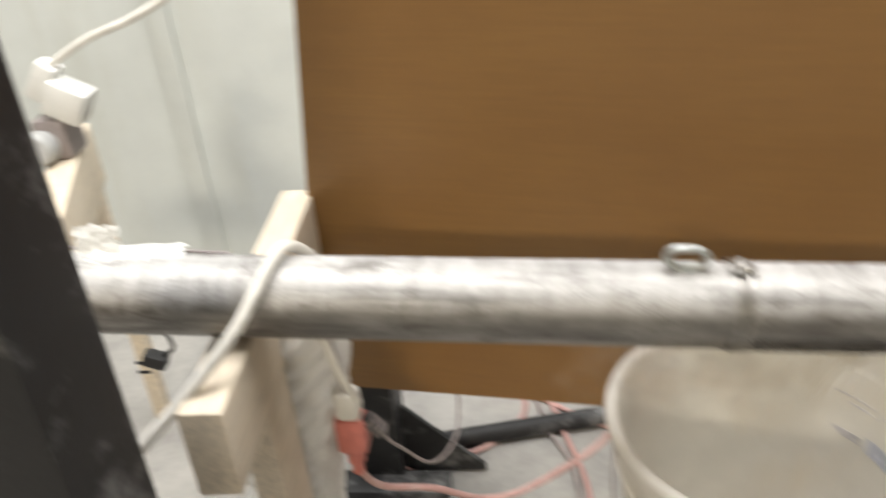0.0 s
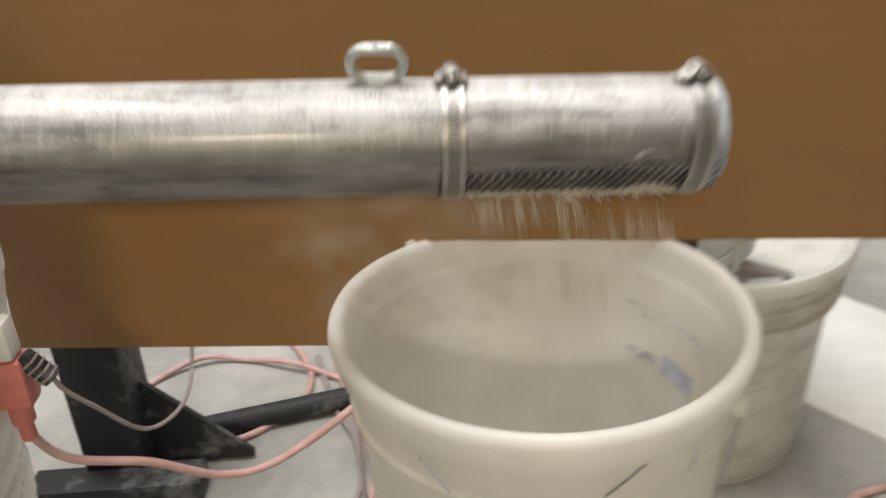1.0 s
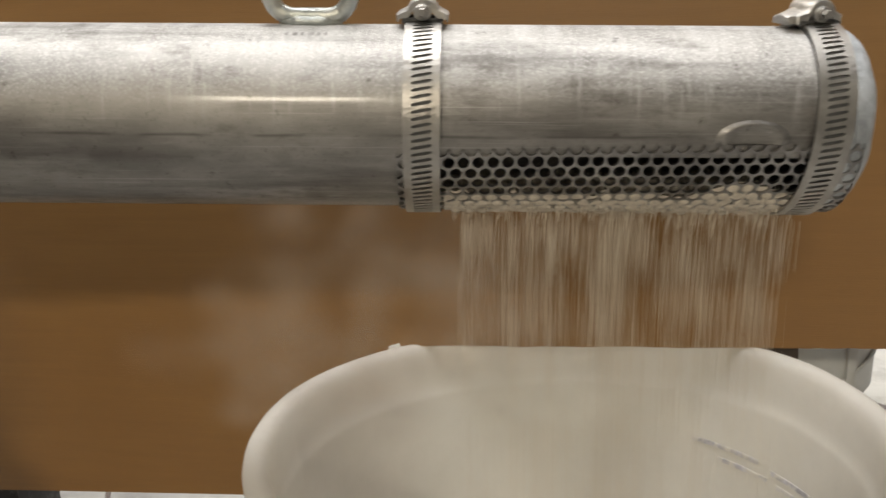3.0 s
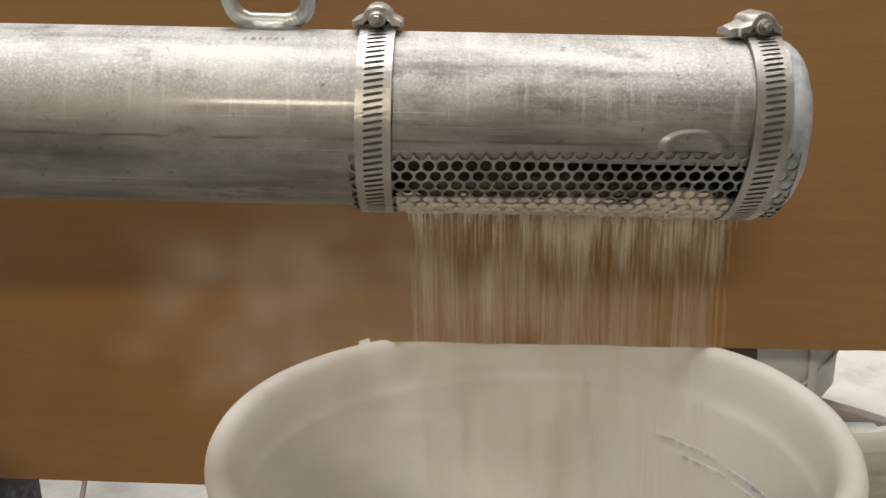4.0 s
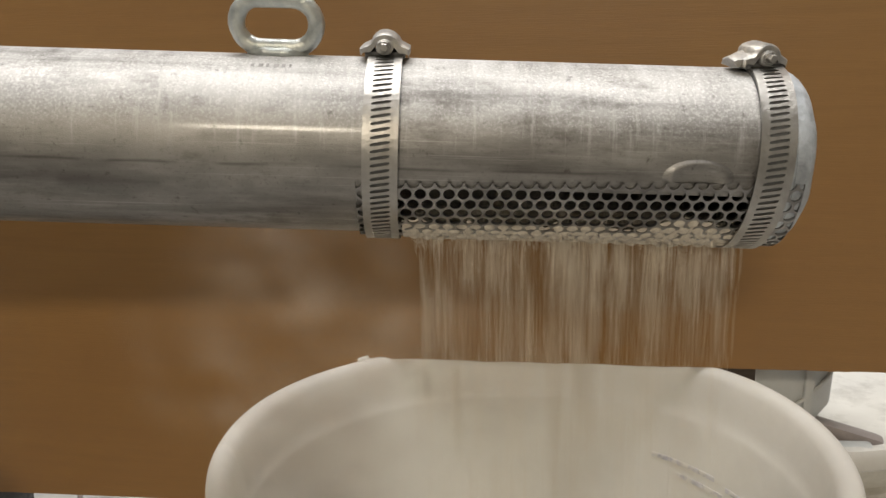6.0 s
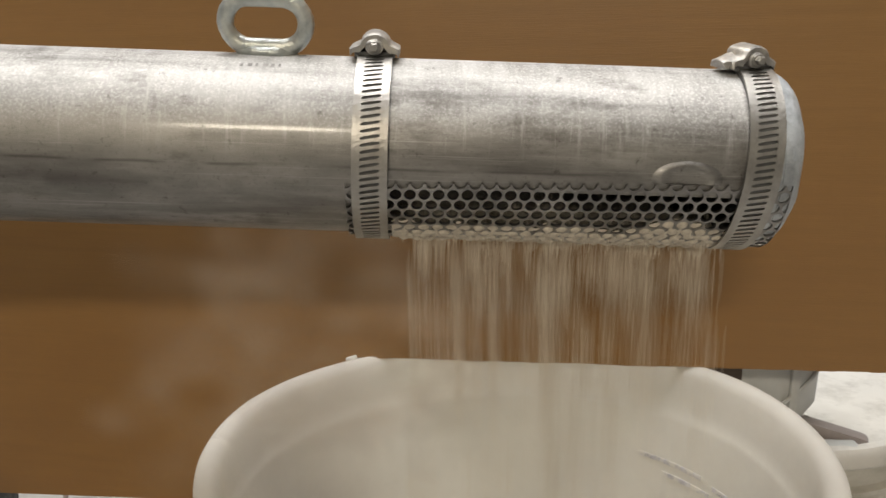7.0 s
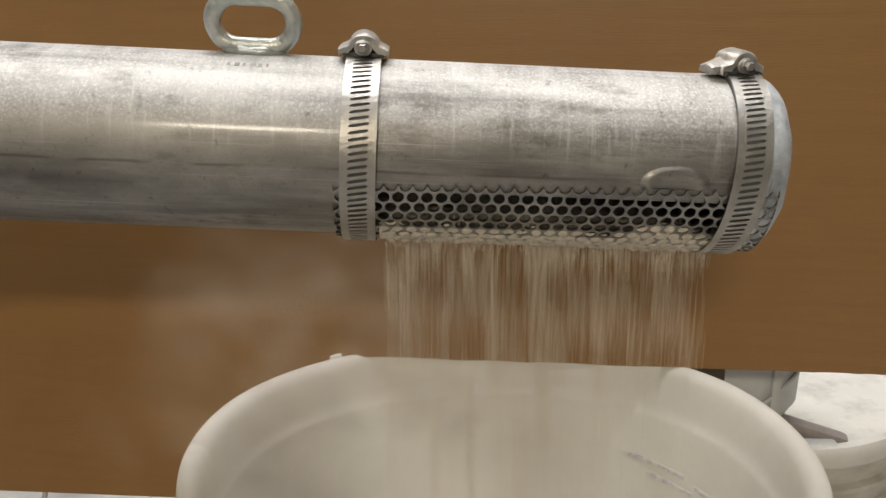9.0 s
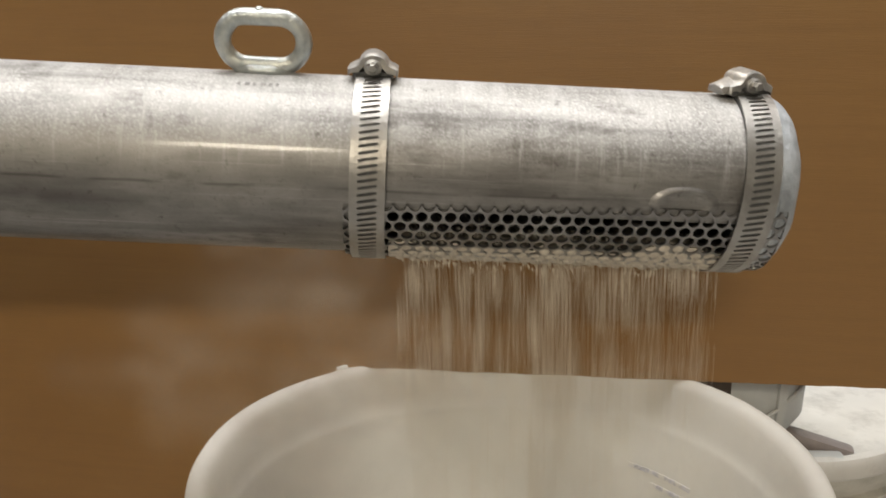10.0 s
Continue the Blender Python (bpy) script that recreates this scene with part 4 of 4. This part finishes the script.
        for (i, j), (k, h) in zip(rim, rim[1:] + rim[:1]):
            bm.faces.new((grid[i][j][0], grid[i][j][1], grid[k][h][1], grid[k][h][0]))
        part(name, bm, PAPER, paper, smooth=False)
    cord("white_cable", [(-0.368, 0.012, 0.5155), (-0.361, 0.030, 0.484), (-0.355, 0.031, 0.457), (-0.348, 0.034, 0.425), (-0.342, 0.044, 0.395)], 0.0045, WHITECORD, "short white cable hanging from the pipe to the plug", group="cords")
    cord("thin_wire", [(-0.60, 0.012, 0.5990), (-0.555, 0.020, 0.5945), (-0.50, 0.024, 0.588), (-0.46, 0.022, 0.5865), (-0.43, 0.028, 0.580)], 0.0016, GREYCORD, "thin grey wire along the pipe", group="cords")
    pk = root("black_plug", pose(-0.692, 0.30, 0.236), "black two-pin plug hanging from its cord behind the rack", "plug", "plugs")
    part("plug_body", box(0.034, 0.022, 0.02, (0, 0, 0.02), 0.005, m=Matrix.Rotation(radians(20), 4, "Y")), BLACK, pk)
    for q in (-1, 1):
        part("pin", box(0.018, 0.0016, 0.005, (-0.022, 0, 0.006 + q * 0.008), 0.0005), BLACK, pk)
    part("plug_cord", sweep(smooth_path([(0.014, 0, 0.026), (0.03, 0.0, 0.05), (0.01, -0.03, 0.16), (-0.024, -0.045, 0.235), (-0.04, -0.03, 0.292)], 8), 0.003, 8), BLACK, pk)


# ---- falling powder ----
def curtain_mesh(seed):
    rnd = random.Random(seed)
    vs, fs = [], []
    cx = [rnd.uniform(-0.037, 0.037) for _ in range(11)]
    for _ in range(700):
        x = rnd.gauss(rnd.choice(cx), 0.0013) if rnd.random() < 0.68 else rnd.uniform(-0.038, 0.038)
        x = max(-0.039, min(0.039, x))
        y = max(-0.016, min(0.016, rnd.gauss(0, 0.009)))
        z = max(-0.008, min(0.008, rnd.gauss(0, 0.004))) - x * math.tan(radians(SLOPE)) + 19 * y * y
        w = rnd.uniform(0.0002, 0.0006)
        h = w * rnd.uniform(1.2, 3)
        k = len(vs)
        vs += [(x + w, y, z + h), (x - w, y, z + h), (x, y + w, z - h), (x, y - w, z - h)]
        fs += [(k, k + 1, k + 2), (k, k + 3, k + 1), (k, k + 2, k + 3), (k + 1, k + 3, k + 2)]
    me = bpy.data.meshes.new("falling_powder")
    me.from_pydata(vs, [], fs)
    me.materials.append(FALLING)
    return me


def falling_powder():
    """Each clump waits in the pipe, drops under gravity and ends in the heap."""
    rnd = random.Random(11)
    meshes = [curtain_mesh(s) for s in range(10)]
    clumps = []
    count = 660
    for i in range(count):
        u = i / count
        ts = -0.28 + (u / 0.08 * 1.5 if u < 0.08 else 1.5 + (u - 0.08) / 0.92 * 8.8) + rnd.uniform(-0.01, 0.01)
        x = 0.0515 if i % 2 else 0.1085
        x += rnd.uniform(-0.004, 0.002) if i % 2 else rnd.uniform(-0.002, 0.002)
        y = rnd.uniform(-0.003, 0.003)
        ob = new("falling_powder", meshes[rnd.randrange(10)])
        tagged(ob, "beige powder grains dropping from the sieve into the pail", "powder", "falling powder", "stuff")
        z0 = PIPE_Z - x * math.tan(radians(SLOPE)) - 0.0335
        clumps.append((ob, ts, x, y, z0, rnd.choice((0, 180)), rnd.uniform(0.0, 0.12)))
    return clumps


def dust_mesh(seed):
    """Many small overlapping flakes of haze, each thinning out to its rim."""
    rnd = random.Random(seed)
    vs, fs, thick = [], [], []
    for _ in range(44):
        p = Vector((rnd.gauss(0, 0.026), rnd.gauss(0, 0.010), rnd.gauss(0, 0.020)))
        w = rnd.uniform(0.012, 0.028)
        u = Vector((1, rnd.gauss(0, 0.2), rnd.gauss(0, 0.2))).normalized()
        v = u.cross(Vector((rnd.gauss(0, 0.2), 1, rnd.gauss(0, 0.2)))).normalized()
        squash = rnd.uniform(0.6, 1.0)
        k = len(vs)
        vs.append(tuple(p))
        thick.append(1.0)
        for share, alpha in ((0.33, 0.72), (0.66, 0.26), (1.0, 0.0)):
            for i in range(14):
                q = 2 * math.pi * i / 14
                vs.append(tuple(p + w * share * (math.cos(q) * u + squash * math.sin(q) * v)))
                thick.append(alpha)
        for i in range(14):
            j = (i + 1) % 14
            fs.append((k, k + 1 + i, k + 1 + j))
            for ring in (0, 14):
                fs.append((k + 1 + ring + i, k + 15 + ring + i, k + 15 + ring + j, k + 1 + ring + j))
    me = bpy.data.meshes.new("dust_puff")
    me.from_pydata(vs, [], fs)
    me.attributes.new("thickness", "FLOAT", "POINT").data.foreach_set("value", thick)
    me.materials.append(DUST)
    return me


def dust():
    """Puffs of fine dust that rise beside the stream, curl away and sink again."""
    out = []
    for i in range(5):
        ob = new("dust_puff", dust_mesh(40 + i))
        tagged(ob, "thin puff of beige dust drifting beside the falling powder", "dust", "dust puffs", "stuff")
        out.append((ob, i))
    return out


def motions():
    for ob, i in DUST_PUFFS:
        rows = []
        for j in range(41):
            t = j * 0.25
            a = 2 * math.pi * (t / 3.6 + i / 5)
            rows.append((t, pose(-0.035 - 0.055 * math.sin(a) + 0.012 * math.sin(1.7 * a + i), 0.07 + 0.022 * math.cos(a + i), 0.425 - 0.042 * math.cos(a) + 0.01 * math.sin(0.6 * t + i),
                                 0, 12 * math.sin(a * 0.5), 0)))
        walk(ob, rows)

    g, low = 9.0, 0.07
    for ob, ts, x, y, z0, turn, v0 in CLUMPS:
        fall = (-v0 + math.sqrt(v0 * v0 + 2 * g * (z0 - low))) / g
        first = math.floor(ts * FPS)
        rows = []

        def at(t):
            q = max(0.0, min(fall, t - ts))
            return pose(x, y, z0 - v0 * q - 0.5 * g * q * q)

        if first > 0:
            back = pose(x - 0.20, 0, PIPE_Z - (x - 0.20) * math.tan(radians(SLOPE)) - 0.001)
            if first > 4:
                rows.append((0.0, back))
                rows.append(((first - 4) / FPS, back))
            else:
                rows.append((0.0, at(0.0)))
        k = first
        while k / FPS < ts + fall + 1 / FPS:
            if 0 <= k <= 10 * FPS:
                rows.append((k / FPS, at(k / FPS)))
            k += 1
        if rows[-1][0] < 10.0:
            rows.append((10.0, at(10.0)))
        if len(rows) == 1:
            rows.append((10.0, rows[0][1]))
        walk(ob, rows)


room()
board()
CENTRES = pipe()
powder_bed(CENTRES)
pail()
lidded_pail()
floor_things()
rack()
cords()
CLUMPS = falling_powder()
DUST_PUFFS = dust()
motions()
